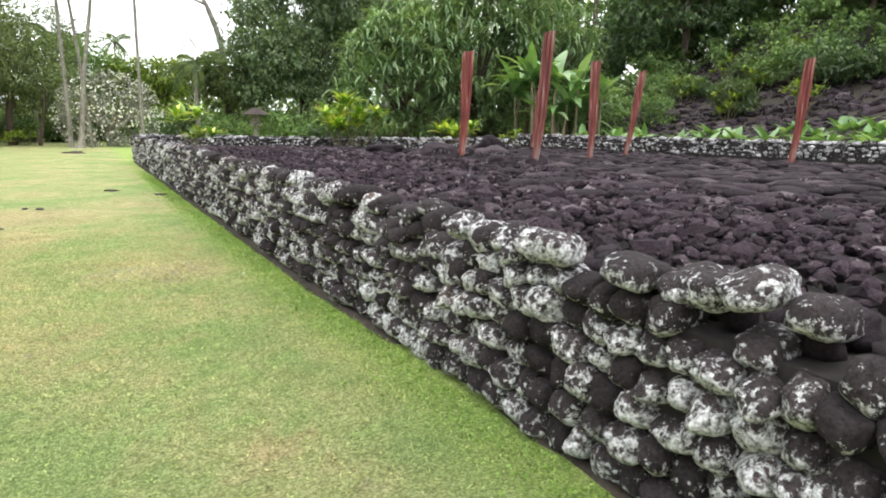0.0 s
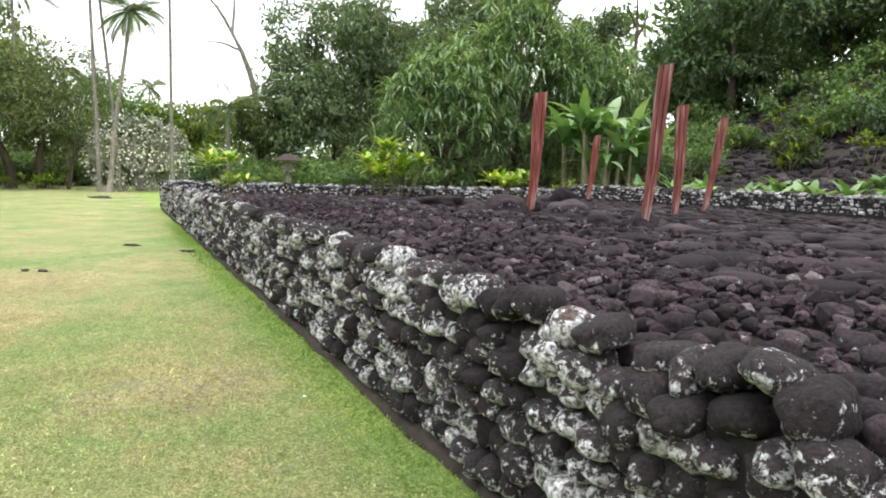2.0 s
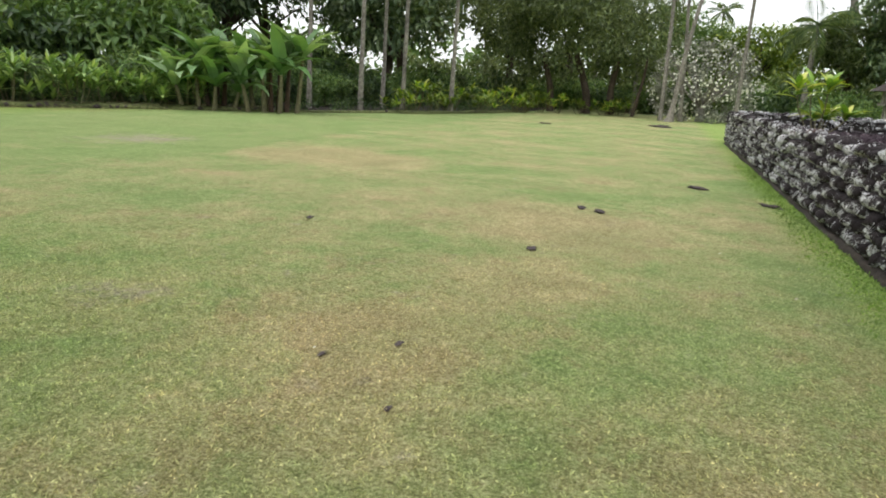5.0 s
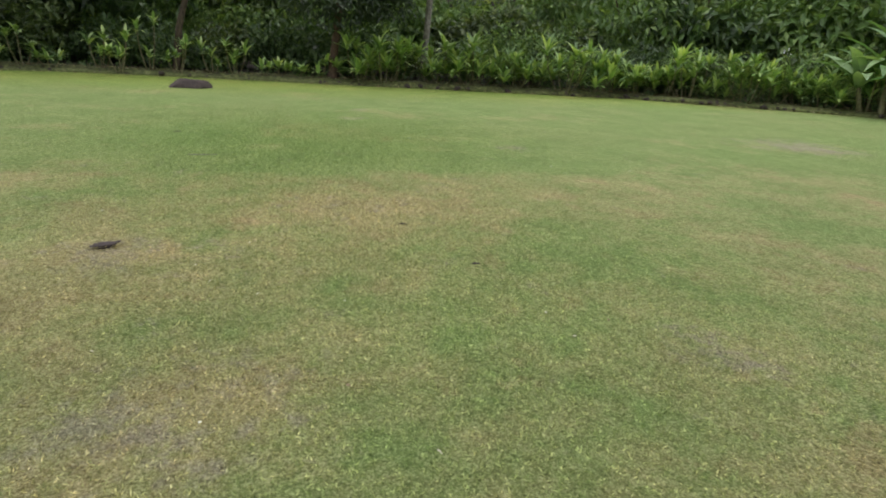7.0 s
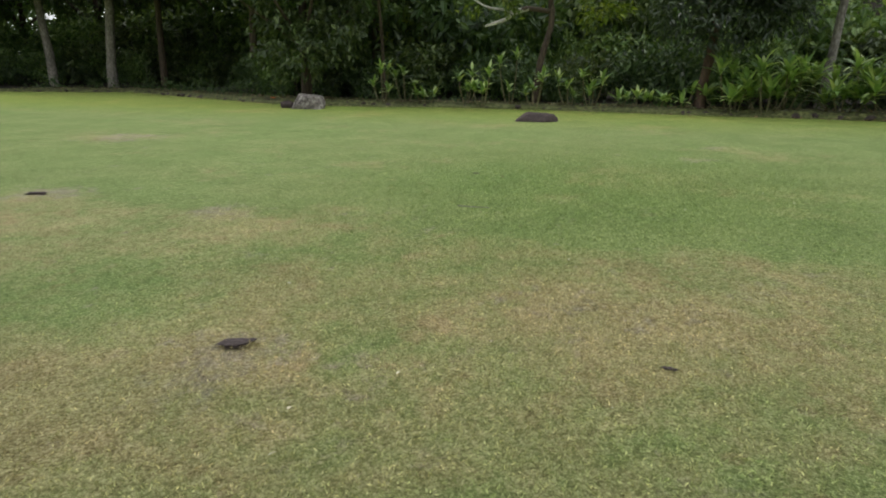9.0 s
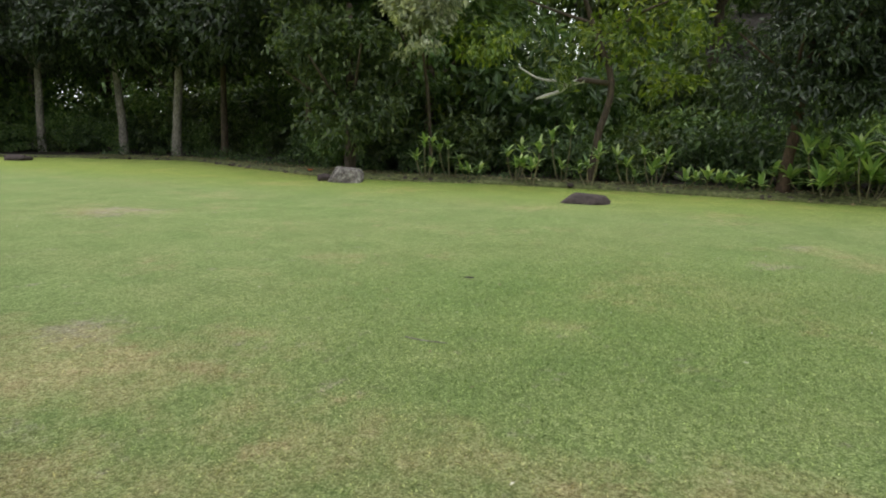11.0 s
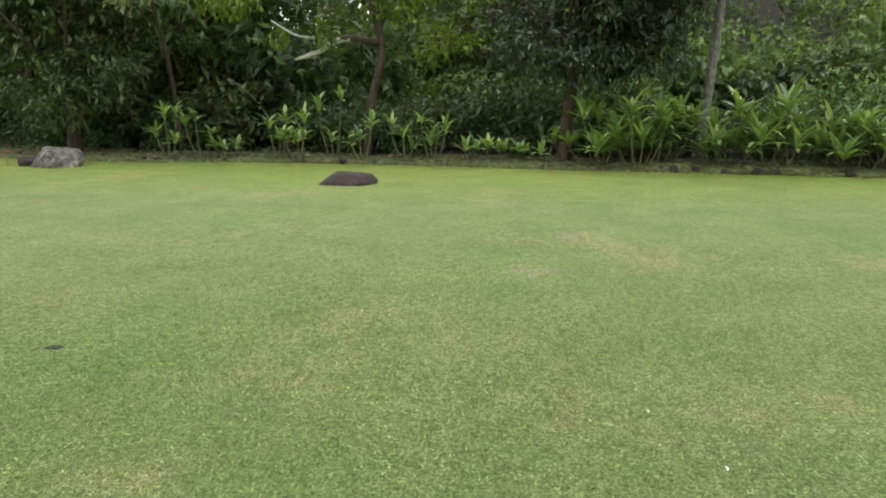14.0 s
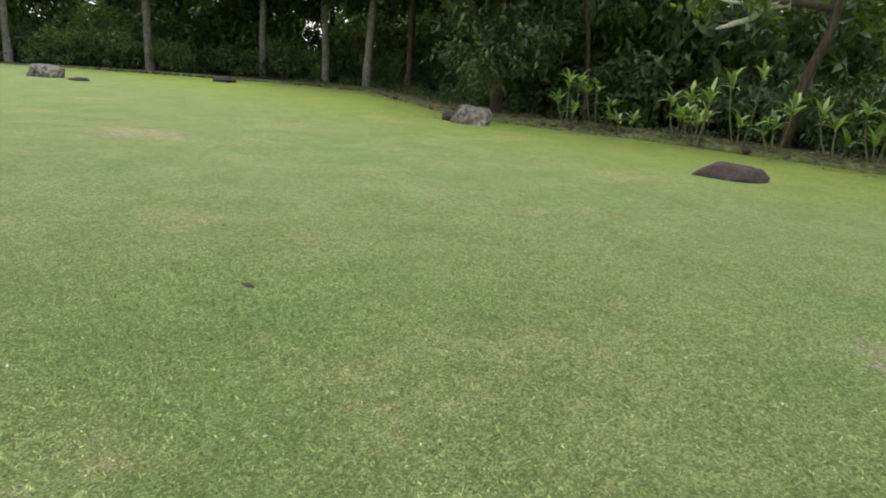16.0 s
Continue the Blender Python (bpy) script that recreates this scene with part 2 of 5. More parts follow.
M_LAWN = lawn_material()
DARK = [(0.0, (0.020, 0.016, 0.017)), (0.55, (0.038, 0.031, 0.033)), (0.93, (0.058, 0.048, 0.049)), (0.985, (0.085, 0.062, 0.055))]
M_WALL = stone_material("lichened_basalt", 0.785, 0.825, 0.36, DARK, 1.6, 0.20, 24)
M_TOP = stone_material("mossy_black_basalt", 0.885, 0.93, 0.26, [(0.0, (0.014, 0.010, 0.012)), (0.6, (0.027, 0.020, 0.024)), (0.9, (0.045, 0.034, 0.040)), (0.98, (0.085, 0.068, 0.072))])
M_RUBBLE = stone_material("broken_basalt", 0.90, 0.93, 0.26, [(0.0, (0.016, 0.011, 0.014)), (0.5, (0.036, 0.025, 0.031)), (0.85, (0.052, 0.037, 0.046)), (0.95, (0.085, 0.062, 0.072)), (0.99, (0.17, 0.145, 0.15))])
M_PALE = stone_material("pale_lichened_basalt", 0.72, 0.75, 0.30, DARK)
# near-black core, seen in the gaps between stones
M_CORE = plain_material("dark_core_fill", [(0.3, (0.012, 0.010, 0.010)), (0.7, (0.03, 0.025, 0.023))], 12)
M_FOOT = plain_material("dark_brown_strip", [(0.3, (0.02, 0.015, 0.013)), (0.7, (0.06, 0.045, 0.034))], 9, bump=0.8, depth=0.03)
M_BOULDER = plain_material("grey_boulder", [(0.34, (0.06, 0.052, 0.048)), (0.5, (0.18, 0.158, 0.147)), (0.60, (0.29, 0.275, 0.255)), (0.7, (0.46, 0.44, 0.41))], 7, bump=0.9, depth=0.03)
M_ROCK = plain_material("brown_rock", [(0.3, (0.035, 0.026, 0.026)), (0.7, (0.085, 0.062, 0.06))], 8, bump=0.9, depth=0.03)
M_PAINT = wood_paint_material()
M_BARK = plain_material("brown_bark", [(0.3, (0.035, 0.026, 0.019)), (0.7, (0.13, 0.095, 0.07))], 7, stretch=(3, 3, 0.8))
M_BARKRED = plain_material("reddish_bark", [(0.3, (0.045, 0.028, 0.02)), (0.7, (0.14, 0.085, 0.06))], 7, stretch=(3, 3, 0.8))
M_PALEBARK = plain_material("pale_bark", [(0.3, (0.125, 0.109, 0.094)), (0.5, (0.234, 0.211, 0.187)), (0.72, (0.390, 0.374, 0.343))], 7, stretch=(2.340, 2.340, 0.936))
M_BLEACHED = plain_material("bleached_branch", [(0.3, (0.30, 0.28, 0.25)), (0.5, (0.52, 0.50, 0.46)), (0.72, (0.70, 0.68, 0.64))], 9, stretch=(2.4, 2.4, 2.4))
M_STEM = plain_material("green_brown_stem", [(0.3, (0.10, 0.085, 0.05)), (0.7, (0.25, 0.23, 0.13))], 12)
M_DEEP = leaf_material("deep_green_leaf", [(0, (0.034, 0.066, 0.029)), (0.6, (0.076, 0.138, 0.055)), (1, (0.146, 0.220, 0.094))])
# leaf tones darkened so their colour carries the wood's shade
M_SHADE = leaf_material("shade_darkened_leaf", [(0, (0.018, 0.034, 0.018)), (0.6, (0.038, 0.064, 0.029)), (1, (0.078, 0.112, 0.055))], 0.35, 0.2)
M_MANGO = leaf_material("mango_leaf", [(0, (0.035, 0.060, 0.024)), (0.6, (0.078, 0.125, 0.044)), (1, (0.165, 0.215, 0.090))])
M_MID = leaf_material("mid_green_leaf", [(0, (0.064, 0.121, 0.038)), (0.6, (0.138, 0.241, 0.081)), (1, (0.273, 0.381, 0.148))])
M_LIGHT = leaf_material("light_green_leaf", [(0, (0.077, 0.132, 0.020)), (0.6, (0.165, 0.253, 0.039)), (1, (0.330, 0.396, 0.066))])
M_SILVER = leaf_material("silver_green_leaf", [(0, (0.16, 0.19, 0.13)), (0.6, (0.34, 0.38, 0.27)), (1, (0.58, 0.61, 0.50))])
M_TI = leaf_material("ti_leaf", [(0, (0.12, 0.22, 0.085)), (0.6, (0.26, 0.41, 0.15)), (1, (0.50, 0.62, 0.28))], 0.35)
M_CROTON = leaf_material("variegated_yellow_green_leaf", [(0, (0.084, 0.207, 0.030)), (0.45, (0.232, 0.391, 0.060)), (0.8, (0.528, 0.598, 0.090)), (1, (0.687, 0.690, 0.209))], 0.35)
M_BANANA = leaf_material("banana_leaf", [(0, (0.09, 0.19, 0.065)), (0.6, (0.18, 0.33, 0.13)), (1, (0.33, 0.47, 0.27))], 0.35)
M_PANDAN = leaf_material("pandanus_leaf", [(0, (0.075, 0.138, 0.062)), (0.6, (0.175, 0.285, 0.138)), (1, (0.39, 0.49, 0.32))], 0.4)
M_PALM = leaf_material("palm_leaf", [(0, (0.063, 0.108, 0.040)), (0.6, (0.126, 0.198, 0.079)), (1, (0.270, 0.324, 0.158))], 0.4)
# lighter, greyer leaves for distant trees: haze put into the colour
M_NORTH = leaf_material("hazed_olive_leaf", [(0, (0.074, 0.108, 0.047)), (0.6, (0.155, 0.209, 0.092)), (1, (0.284, 0.338, 0.169))])
M_NORTHDEEP = leaf_material("hazed_grey_green_leaf", [(0, (0.062, 0.105, 0.056)), (0.6, (0.132, 0.202, 0.105)), (1, (0.264, 0.341, 0.194))])
M_FRANGI = leaf_material("grey_green_frangipani_leaf", [(0, (0.16, 0.17, 0.14)), (0.6, (0.29, 0.30, 0.27)), (1, (0.46, 0.46, 0.43))], 0.6, 0.06)
M_PETAL = leaf_material("white_petal", [(0, (0.6, 0.6, 0.58)), (1, (0.82, 0.82, 0.8))], 0.6, 0.06)
M_GRASS = grass_material()
M_WEED = leaf_material("fresh_green_weed", [(0, (0.11, 0.20, 0.035)), (0.6, (0.21, 0.36, 0.07)), (1, (0.36, 0.52, 0.16))], 0.6, 0.3)
M_ORANGE = leaf_material("orange_petal", [(0, (0.5, 0.08, 0.01)), (1, (0.7, 0.16, 0.02))], 0.5, 0.2)

# ---- geometry tools ----
rng = np.random.default_rng(7)


def mesh_of(name, v, f, smooth=False):
    """A mesh from an array of vertices and one of equal-sided faces."""
    me = bpy.data.meshes.new(name)
    v, f = np.asarray(v, np.float32), np.asarray(f, np.int32)
    me.vertices.add(len(v))
    me.vertices.foreach_set("co", v.ravel())
    me.loops.add(f.size)
    me.loops.foreach_set("vertex_index", f.ravel())
    me.polygons.add(len(f))
    me.polygons.foreach_set("loop_start", np.arange(0, f.size, f.shape[1], dtype=np.int32))
    me.polygons.foreach_set("use_smooth", np.full(len(f), smooth))
    me.update(calc_edges=True)
    return me


def part(name, me, mat, parent, label=""):
    """Links a mesh, or a bmesh, as one object under a thing or a part."""
    if isinstance(me, bmesh.types.BMesh):
        bm, me = me, bpy.data.meshes.new(name)
        bm.to_mesh(me)
        bm.free()
    if not me.materials:
        me.materials.append(mat)
    ob = new(name, me)
    ob.parent = parent
    return tagged(ob, label)


def thing(name, place, label, category, group="", kind=""):
    ob = new(name)
    ob.empty_display_size = 0.2
    ob.location = place
    return tagged(ob, label, category, group, kind)


def unit(v):
    return v / np.maximum(np.linalg.norm(v, axis=-1, keepdims=True), 1e-9)


def leaves(at, ahead, face, length, width, fold=0.15):
    """Many pointed leaves, each two folded triangle pairs, as vertices and faces."""
    ahead = unit(ahead)
    side = unit(np.cross(ahead, face))
    top = np.cross(side, ahead)
    length, width = np.asarray(length).reshape(-1, 1), np.asarray(width).reshape(-1, 1)
    mid = at + ahead * length * 0.45
    v = np.stack([at, mid + side * width / 2 + top * width * fold, at + ahead * length - top * length * 0.12, mid - side * width / 2 + top * width * fold], 1)
    k = np.arange(len(at))[:, None] * 4
    return v.reshape(-1, 3), np.concatenate([k + [0, 1, 2], k + [0, 2, 3]])


def crown(blobs, count, size, clump=0.55, each=36, droop=0.35, slim=0.42):
    """Leaves in clumps over the shells of ellipsoids (centre, radii)."""
    vol = np.array([r[0] * r[1] + r[1] * r[2] + r[0] * r[2] for _, r in blobs])
    at, out = [], []
    for (c, r), share in zip(blobs, vol / vol.sum()):
        k = max(4, int(count * share / each))
        d = unit(rng.normal(size=(k, 3)))
        rad = rng.uniform(0.5, 1.06, (k, 1)) ** 0.6
        p = np.array(c) + d * rad * np.array(r)
        q = np.repeat(p, each, 0) + rng.normal(size=(k * each, 3)) * clump * np.array([0.55, 0.55, 0.42])
        at.append(q)
        out.append(np.repeat(d, each, 0))
    at, out = np.concatenate(at), np.concatenate(out)
    m = len(at)
    ahead = out * 0.7 + rng.normal(size=(m, 3)) * 0.75 - np.array([0, 0, droop])
    face = np.array([0, 0, 1.0]) + out * 0.5 + rng.normal(size=(m, 3)) * 0.55
    s = size * rng.uniform(0.65, 1.3, m)
    return leaves(at, ahead, face, s, s * slim)


def straps(base, azimuth, rise, length, width, sag, steps=4, keel=0.25):
    """Arching strap leaves from base points; rise: elevation at the base, sag: how far they bend over, radians."""
    m = len(base)
    s = np.linspace(0, 1, steps + 1)
    el = rise[:, None] - sag[:, None] * s[None, :]
    d = np.stack([np.cos(azimuth)[:, None] * np.cos(el), np.sin(azimuth)[:, None] * np.cos(el), np.sin(el)], -1)
    p = base[:, None, :] + np.concatenate([np.zeros((m, 1, 3)), np.cumsum(d[:, :-1], 1)], 1) * (length / steps)[:, None, None]
    side = np.stack([-np.sin(azimuth), np.cos(azimuth), 0 * azimuth], -1)[:, None, :]
    w = (np.array([0.45, 1.0, 1.0, 0.72, 0.05, 0.02])[: steps + 1] if steps == 4 else np.interp(s, [0, 0.2, 0.6, 1], [0.4, 1, 0.9, 0.04]))[None, :, None] * width[:, None, None] / 2
    up = np.cross(d, np.broadcast_to(side, d.shape))
    lift = -np.abs(w) * keel * up
    v = np.stack([p + side * w - lift, p, p - side * w - lift], 2).reshape(m, -1, 3)
    j = np.arange(steps)
    f = np.concatenate([np.stack([j * 3, j * 3 + 1, j * 3 + 4, j * 3 + 3], 1), np.stack([j * 3 + 1, j * 3 + 2, j * 3 + 5, j * 3 + 4], 1)])
    faces = (f[None] + (np.arange(m) * (steps + 1) * 3)[:, None, None]).reshape(-1, 4)
    return v.reshape(-1, 3), faces


def tube(points, radii, sides=9, wobble=0.06):
    """A tapering, slightly uneven limb along points."""
    p, r = np.array(points, float), np.array(radii, float)
    t = np.linspace(0, len(p) - 1, (len(p) - 1) * 4 + 1)
    i = np.clip(t.astype(int), 0, len(p) - 2)
    u = (t - i)[:, None]
    a, b = p[np.maximum(i - 1, 0)], p[np.minimum(i + 2, len(p) - 1)]
    q = 0.5 * (2 * p[i] + (p[i + 1] - a) * u + (2 * a - 5 * p[i] + 4 * p[i + 1] - b) * u**2 + (3 * p[i] - a - 3 * p[i + 1] + b) * u**3)
    rr = np.interp(t, range(len(p)), r)
    d = unit(np.gradient(q, axis=0))
    ref = np.where(np.abs(d[:, :1]) < 0.8, [[1.0, 0, 0]], [[0, 1.0, 0]])
    x = unit(np.cross(d, ref))
    y = np.cross(d, x)
    ang = np.arange(sides) * 2 * np.pi / sides
    rr = rr[:, None, None] * (1 + wobble * rng.normal(size=(len(q), sides, 1)))
    v = q[:, None] + rr * (np.cos(ang)[None, :, None] * x[:, None] + np.sin(ang)[None, :, None] * y[:, None])
    f = []
    for k in range(len(q) - 1):
        for s in range(sides):
            f.append((k * sides + s, k * sides + (s + 1) % sides, (k + 1) * sides + (s + 1) % sides, (k + 1) * sides + s))
    return v.reshape(-1, 3), np.array(f)


def joined(pieces):
    """Several (vertices, faces) as one."""
    v, f, n = [], [], 0
    for a, b in pieces:
        v.append(a)
        f.append(np.asarray(b) + n)
        n += len(a)
    return np.concatenate(v), np.concatenate(f)


def stone_shape(level, seed, rough=0.2):
    bm = bmesh.new()
    bmesh.ops.create_icosphere(bm, subdivisions=level, radius=1)
    off = Vector((seed * 3.7, seed * 1.3, seed * 2.1))
    out = []
    for v in bm.verts:
        c = v.co
        k = (abs(c.x) ** 2.6 + abs(c.y) ** 2.6 + abs(c.z) ** 2.6) ** (-1 / 2.6)
        out.append(c * k * (1 + rough * noise.noise(c * 1.2 + off) + rough * 0.35 * noise.noise(c * 3.1 + off) + rough * 0.14 * noise.noise(c * 7.3 + off)))
    v = np.array(out)
    f = np.array([[w.index for w in fc.verts] for fc in bm.faces])
    bm.free()
    return v, f


SHAPES = {lv: [stone_shape(lv, k + 1, 0.6 if lv == 1 else 0.27) for k in range(8)] for lv in (1, 2, 3)}
STONE_MESHES = {}


def stone_mesh(k, mat):
    key = (k, mat.name)
    if key not in STONE_MESHES:
        me = mesh_of("stone", *SHAPES[3][k], smooth=True)
        me.materials.append(mat)
        STONE_MESHES[key] = me
    return STONE_MESHES[key]


def turn_z(a):
    c, s = np.cos(a), np.sin(a)
    return np.array([[c, -s, 0], [s, c, 0], [0, 0, 1]])


def stones_joined(rows, level):
    """Rows of (place, radii, turn, tilt) as one mesh's vertices and faces."""
    pieces = []
    for place, radii, turn, tilt in rows:
        v, f = SHAPES[level][int(rng.integers(8))]
        r = turn_z(turn) @ np.array(Euler((tilt, tilt * 0.6, 0)).to_matrix())
        pieces.append(((v * radii) @ r.T + place, f))
    return joined(pieces)


def stone_parts(rows, mat, parent, name="stone"):
    for place, radii, turn, tilt in rows:
        ob = new(name, stone_mesh(int(rng.integers(8)), mat))
        ob.matrix_basis = Matrix.LocRotScale(place, Euler((tilt, tilt * 0.6, turn)), radii)
        ob.parent = parent
        ob.matrix_parent_inverse = parent.matrix_basis.inverted()


def box(name, lo, hi, mat, label, category, kind="structure", rough=0.0):
    bm = bmesh.new()
    bmesh.ops.create_cube(bm, size=1)
    for v in bm.verts:
        v.co = [lo[k] + (v.co[k] + 0.5) * (hi[k] - lo[k]) for k in range(3)]
    me = bpy.data.meshes.new(name)
    bm.to_mesh(me)
    bm.free()
    me.materials.append(mat)
    return tagged(new(name, me), label, category, "", kind)


# ---- ground ----
def ground_z(x, y):
    """Flat lawn; a wooded hillside east of the platform; ground rising slowly in the west wood."""
    east = np.interp(x, [17.5, 20, 25, 29, 34, 42, 60, 110, 400], [0, 0.5, 0.95, 1.4, 3.0, 6.2, 15, 34, 60])
    east = east * np.clip((70 - y) / 35, 0, 1)
    west = np.interp(-x, [26, 27, 31, 36, 50, 90, 400], [0, 0.12, 0.3, 1.6, 8.5, 24, 50])
    west = west * np.clip((40 - y) / 15, 0, 1) * np.clip((y + 9) / 9, 0.12, 1)
    return east + west


def swell(x, y):
    """The lawn stands a little higher by the near part of the wall."""
    return 0.075 * np.exp(-(((x + 0.3) / 1.3) ** 2)) * np.clip((5.2 - y) / 2.2, 0, 1)


def axis_lines(lo, hi, step):
    a = list(np.arange(lo, hi + step, step))
    out = [40, 70, 120, 220, 500, 1500]
    return np.array(sorted([lo - k for k in out] + a + [hi + k for k in out]))


gx, gy = axis_lines(-60, 70, 0.8), axis_lines(-50, 75, 0.8)
X, Y = np.meshgrid(gx, gy, indexing="ij")
ripple = np.array([noise.noise((a * 0.35, b * 0.35, 0)) for a, b in zip(X.ravel(), Y.ravel())]).reshape(X.shape)
Z = ground_z(X, Y) + swell(X, Y) + 0.02 * ripple * (X < -1) - 0.02
i, j = np.meshgrid(np.arange(len(gx) - 1), np.arange(len(gy) - 1), indexing="ij")
k = (i * len(gy) + j).ravel()
gf = np.stack([k, k + len(gy), k + len(gy) + 1, k + 1], 1)
cxm, cym = np.meshgrid((gx[:-1] + gx[1:]) / 2, (gy[:-1] + gy[1:]) / 2, indexing="ij")
edge_x = np.interp(cym, [-46, -41, -34.4, -24, -17.5, -8, -3.6, 9, 16, 19.8, 25.2, 28.8, 33, 40, 48], [-4, -15, -24, -30.3, -31.5, -27, -26, -25.8, -25.2, -24.4, -21.2, -18.2, -15.5, -12.5, -11])
wooded = ((cxm < edge_x - 0.4) | (cxm > 17.6)).ravel()
gme = mesh_of("ground", np.stack([X, Y, Z], -1).reshape(-1, 3), gf, True)
M_LITTER = plain_material("leaf_litter_soil", [(0.3, (0.011, 0.008, 0.006)), (0.55, (0.027, 0.020, 0.014)), (0.75, (0.066, 0.051, 0.033))], 14, bump=0.9, depth=0.04)
gme.materials.append(M_LAWN)
gme.materials.append(M_LITTER)
gme.polygons.foreach_set("material_index", wooded.astype(np.int32))
ground = tagged(new("ground", gme), "mown yellow-green lawn with dry tan patches", "ground", "", "structure")

# ---- stone platform: its long front wall, the paved top, the rear walls ----
WALL_END = 29.6
TOP = 0.93


def courses(y0, y1, z0, z1, step=0.146, wide=0.166):
    """Stone places of a dry wall along y, with its face at x = 0."""
    rows, z, n = [], z0, 0
    while z < z1 - 0.03:
        h = step * (1.12 if z < z0 + 0.2 else 1.0)
        y = y0 + rng.uniform(0, wide)
        while y < y1:
            big = 1.0 + 0.12 * max(0, 1 - abs(y - 0.5) / 3.5)
            w = wide * rng.uniform(0.72, 1.22) * big
            hh = h * rng.uniform(0.9, 1.2)
            x = 0.135 + rng.uniform(-0.04, 0.03)
            rows.append(((x, y + w / 2, z + h / 2 + rng.uniform(-0.02, 0.02)), (rng.uniform(0.11, 0.15), w / 2 * 1.02, hh / 2 * 1.02), rng.uniform(-0.2, 0.2), rng.uniform(-0.3, 0.3)))
            y += w * 0.95
        z += h * 0.97
    return rows


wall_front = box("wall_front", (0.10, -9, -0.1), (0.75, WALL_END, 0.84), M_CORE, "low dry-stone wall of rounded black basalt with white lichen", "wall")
# uneven dark brown strip where the wall meets the grass
footing_v, footing_f = tube([(0.075, y, -0.03 + 0.02 * math.sin(y * 1.7)) for y in np.arange(-9, WALL_END, 1.2)], [0.08] * len(np.arange(-9, WALL_END, 1.2)), 8, 0.22)
part("footing", mesh_of("footing", footing_v, footing_f, True), M_FOOT, wall_front, "dark brown strip along the wall's foot")
wall_rows = courses(-9, WALL_END, 0.06, 0.985)
low_rows, cap_rows = [], []
for r in wall_rows:
    if r[0][2] < 0.86:
        low_rows.append(r)
    elif rng.random() < 0.9:
        lifted = ((r[0][0] + rng.uniform(-0.02, 0.07), r[0][1], r[0][2] + rng.uniform(-0.06, 0.02)), r[1], r[2], r[3])
        (cap_rows if rng.random() < 0.45 else low_rows).append(lifted)
wall_rows = low_rows
near = [r for r in wall_rows if 0.6 < r[0][1] < 7.4]
mids = [r for r in wall_rows if not 0.6 < r[0][1] < 7.4]
near, extra = near[:300], near[300:]
part("capstones", mesh_of("capstones", *stones_joined(cap_rows, 3), True), M_WALL, wall_front)["kind"] = "stuff"
part("stones", mesh_of("stones", *joined([stones_joined([r for r in mids + extra if r[0][1] < 11], 3), stones_joined([r for r in mids + extra if r[0][1] >= 11], 2)]), True), M_WALL, wall_front)
wall_front.children[-1]["kind"] = "stuff"

def top_z(x, y):
    return TOP - 0.03 + 0.025 * np.sin(x * 0.7 + y * 0.45) - 0.17 * np.clip((x - 4.5) / 7, 0, 1) - 0.22 * np.clip((y - 18) / 6, 0, 1) * np.clip(1 - x / 14, 0, 1)


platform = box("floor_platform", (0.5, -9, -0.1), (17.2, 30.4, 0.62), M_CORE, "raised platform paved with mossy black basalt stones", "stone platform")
top_rows = []
for y in np.arange(-8.8, WALL_END - 0.2, 0.165):  # coping
    w = rng.uniform(0.10, 0.20)
    for x0 in (0.33, 0.47):
        top_rows.append(((x0 + rng.uniform(-0.05, 0.05), y + rng.uniform(-0.06, 0.06), top_z(x0, y) - 0.03 + rng.uniform(-0.02, 0.03)), (rng.uniform(0.07, 0.115), w / 2 * 1.05, rng.uniform(0.045, 0.08)), rng.uniform(-0.4, 0.4), rng.uniform(-0.15, 0.15)))
rubble = []
for y in np.arange(-2, 24, 0.085):
    for x in np.arange(0.55, 5.0, 0.09):
        if rng.random() < (0.85 if x < 2.6 else 0.36) * (1 if y < 12 else 0.6):
            s = rng.uniform(0.018, 0.052) * (2.1 if rng.random() < 0.10 else 1)
            px, py = x + rng.uniform(-0.06, 0.06), y + rng.uniform(-0.06, 0.06)
            rubble.append(((px, py, top_z(px, py) + 0.01 + rng.uniform(-0.025, 0.04)), (s, s * rng.uniform(0.6, 1.2), s * rng.uniform(0.5, 0.9)), rng.uniform(0, 6.28), rng.uniform(-0.7, 0.7)))
paving = []
for y in np.arange(-8, WALL_END - 0.3, 0.33):
    for x in np.arange(2.4, 17.0, 0.36):
        px, py = x + rng.uniform(-0.14, 0.14), y + rng.uniform(-0.14, 0.14)
        if py > 29.5 - px * 1.05 and px < 5.5 or py > 24 and px > 5.4:
            continue
        s = rng.uniform(0.10, 0.27)
        paving.append(((px, py, top_z(px, py) - 0.035 + rng.uniform(-0.03, 0.03)), (s, s * rng.uniform(0.6, 1.25), s * rng.uniform(0.24, 0.38)), rng.uniform(0, 6.28), rng.uniform(-0.15, 0.15)))
near_top = [r for r in top_rows if -1 < r[0][1] < 14] + [r for r in rubble if 2.5 < r[0][1] < 5.0 and r[0][0] < 1.3 and r[1][0] > 0.05]
near_top = near_top[:300]
ids = {id(r) for r in near_top}
part("capstones", mesh_of("capstones", *stones_joined([r for r in top_rows if id(r) not in ids], 2), True), M_TOP, platform)["kind"] = "stuff"
part("rubble", mesh_of("rubble", *stones_joined([r for r in rubble if id(r) not in ids], 1), False), M_RUBBLE, platform)["kind"] = "stuff"
part("paving_stones", mesh_of("paving_stones", *joined([stones_joined([r for r in paving if r[0][1] < 8.5], 2), stones_joined([r for r in paving if r[0][1] >= 8.5], 1)]), True), M_TOP, platform)["kind"] = "stuff"


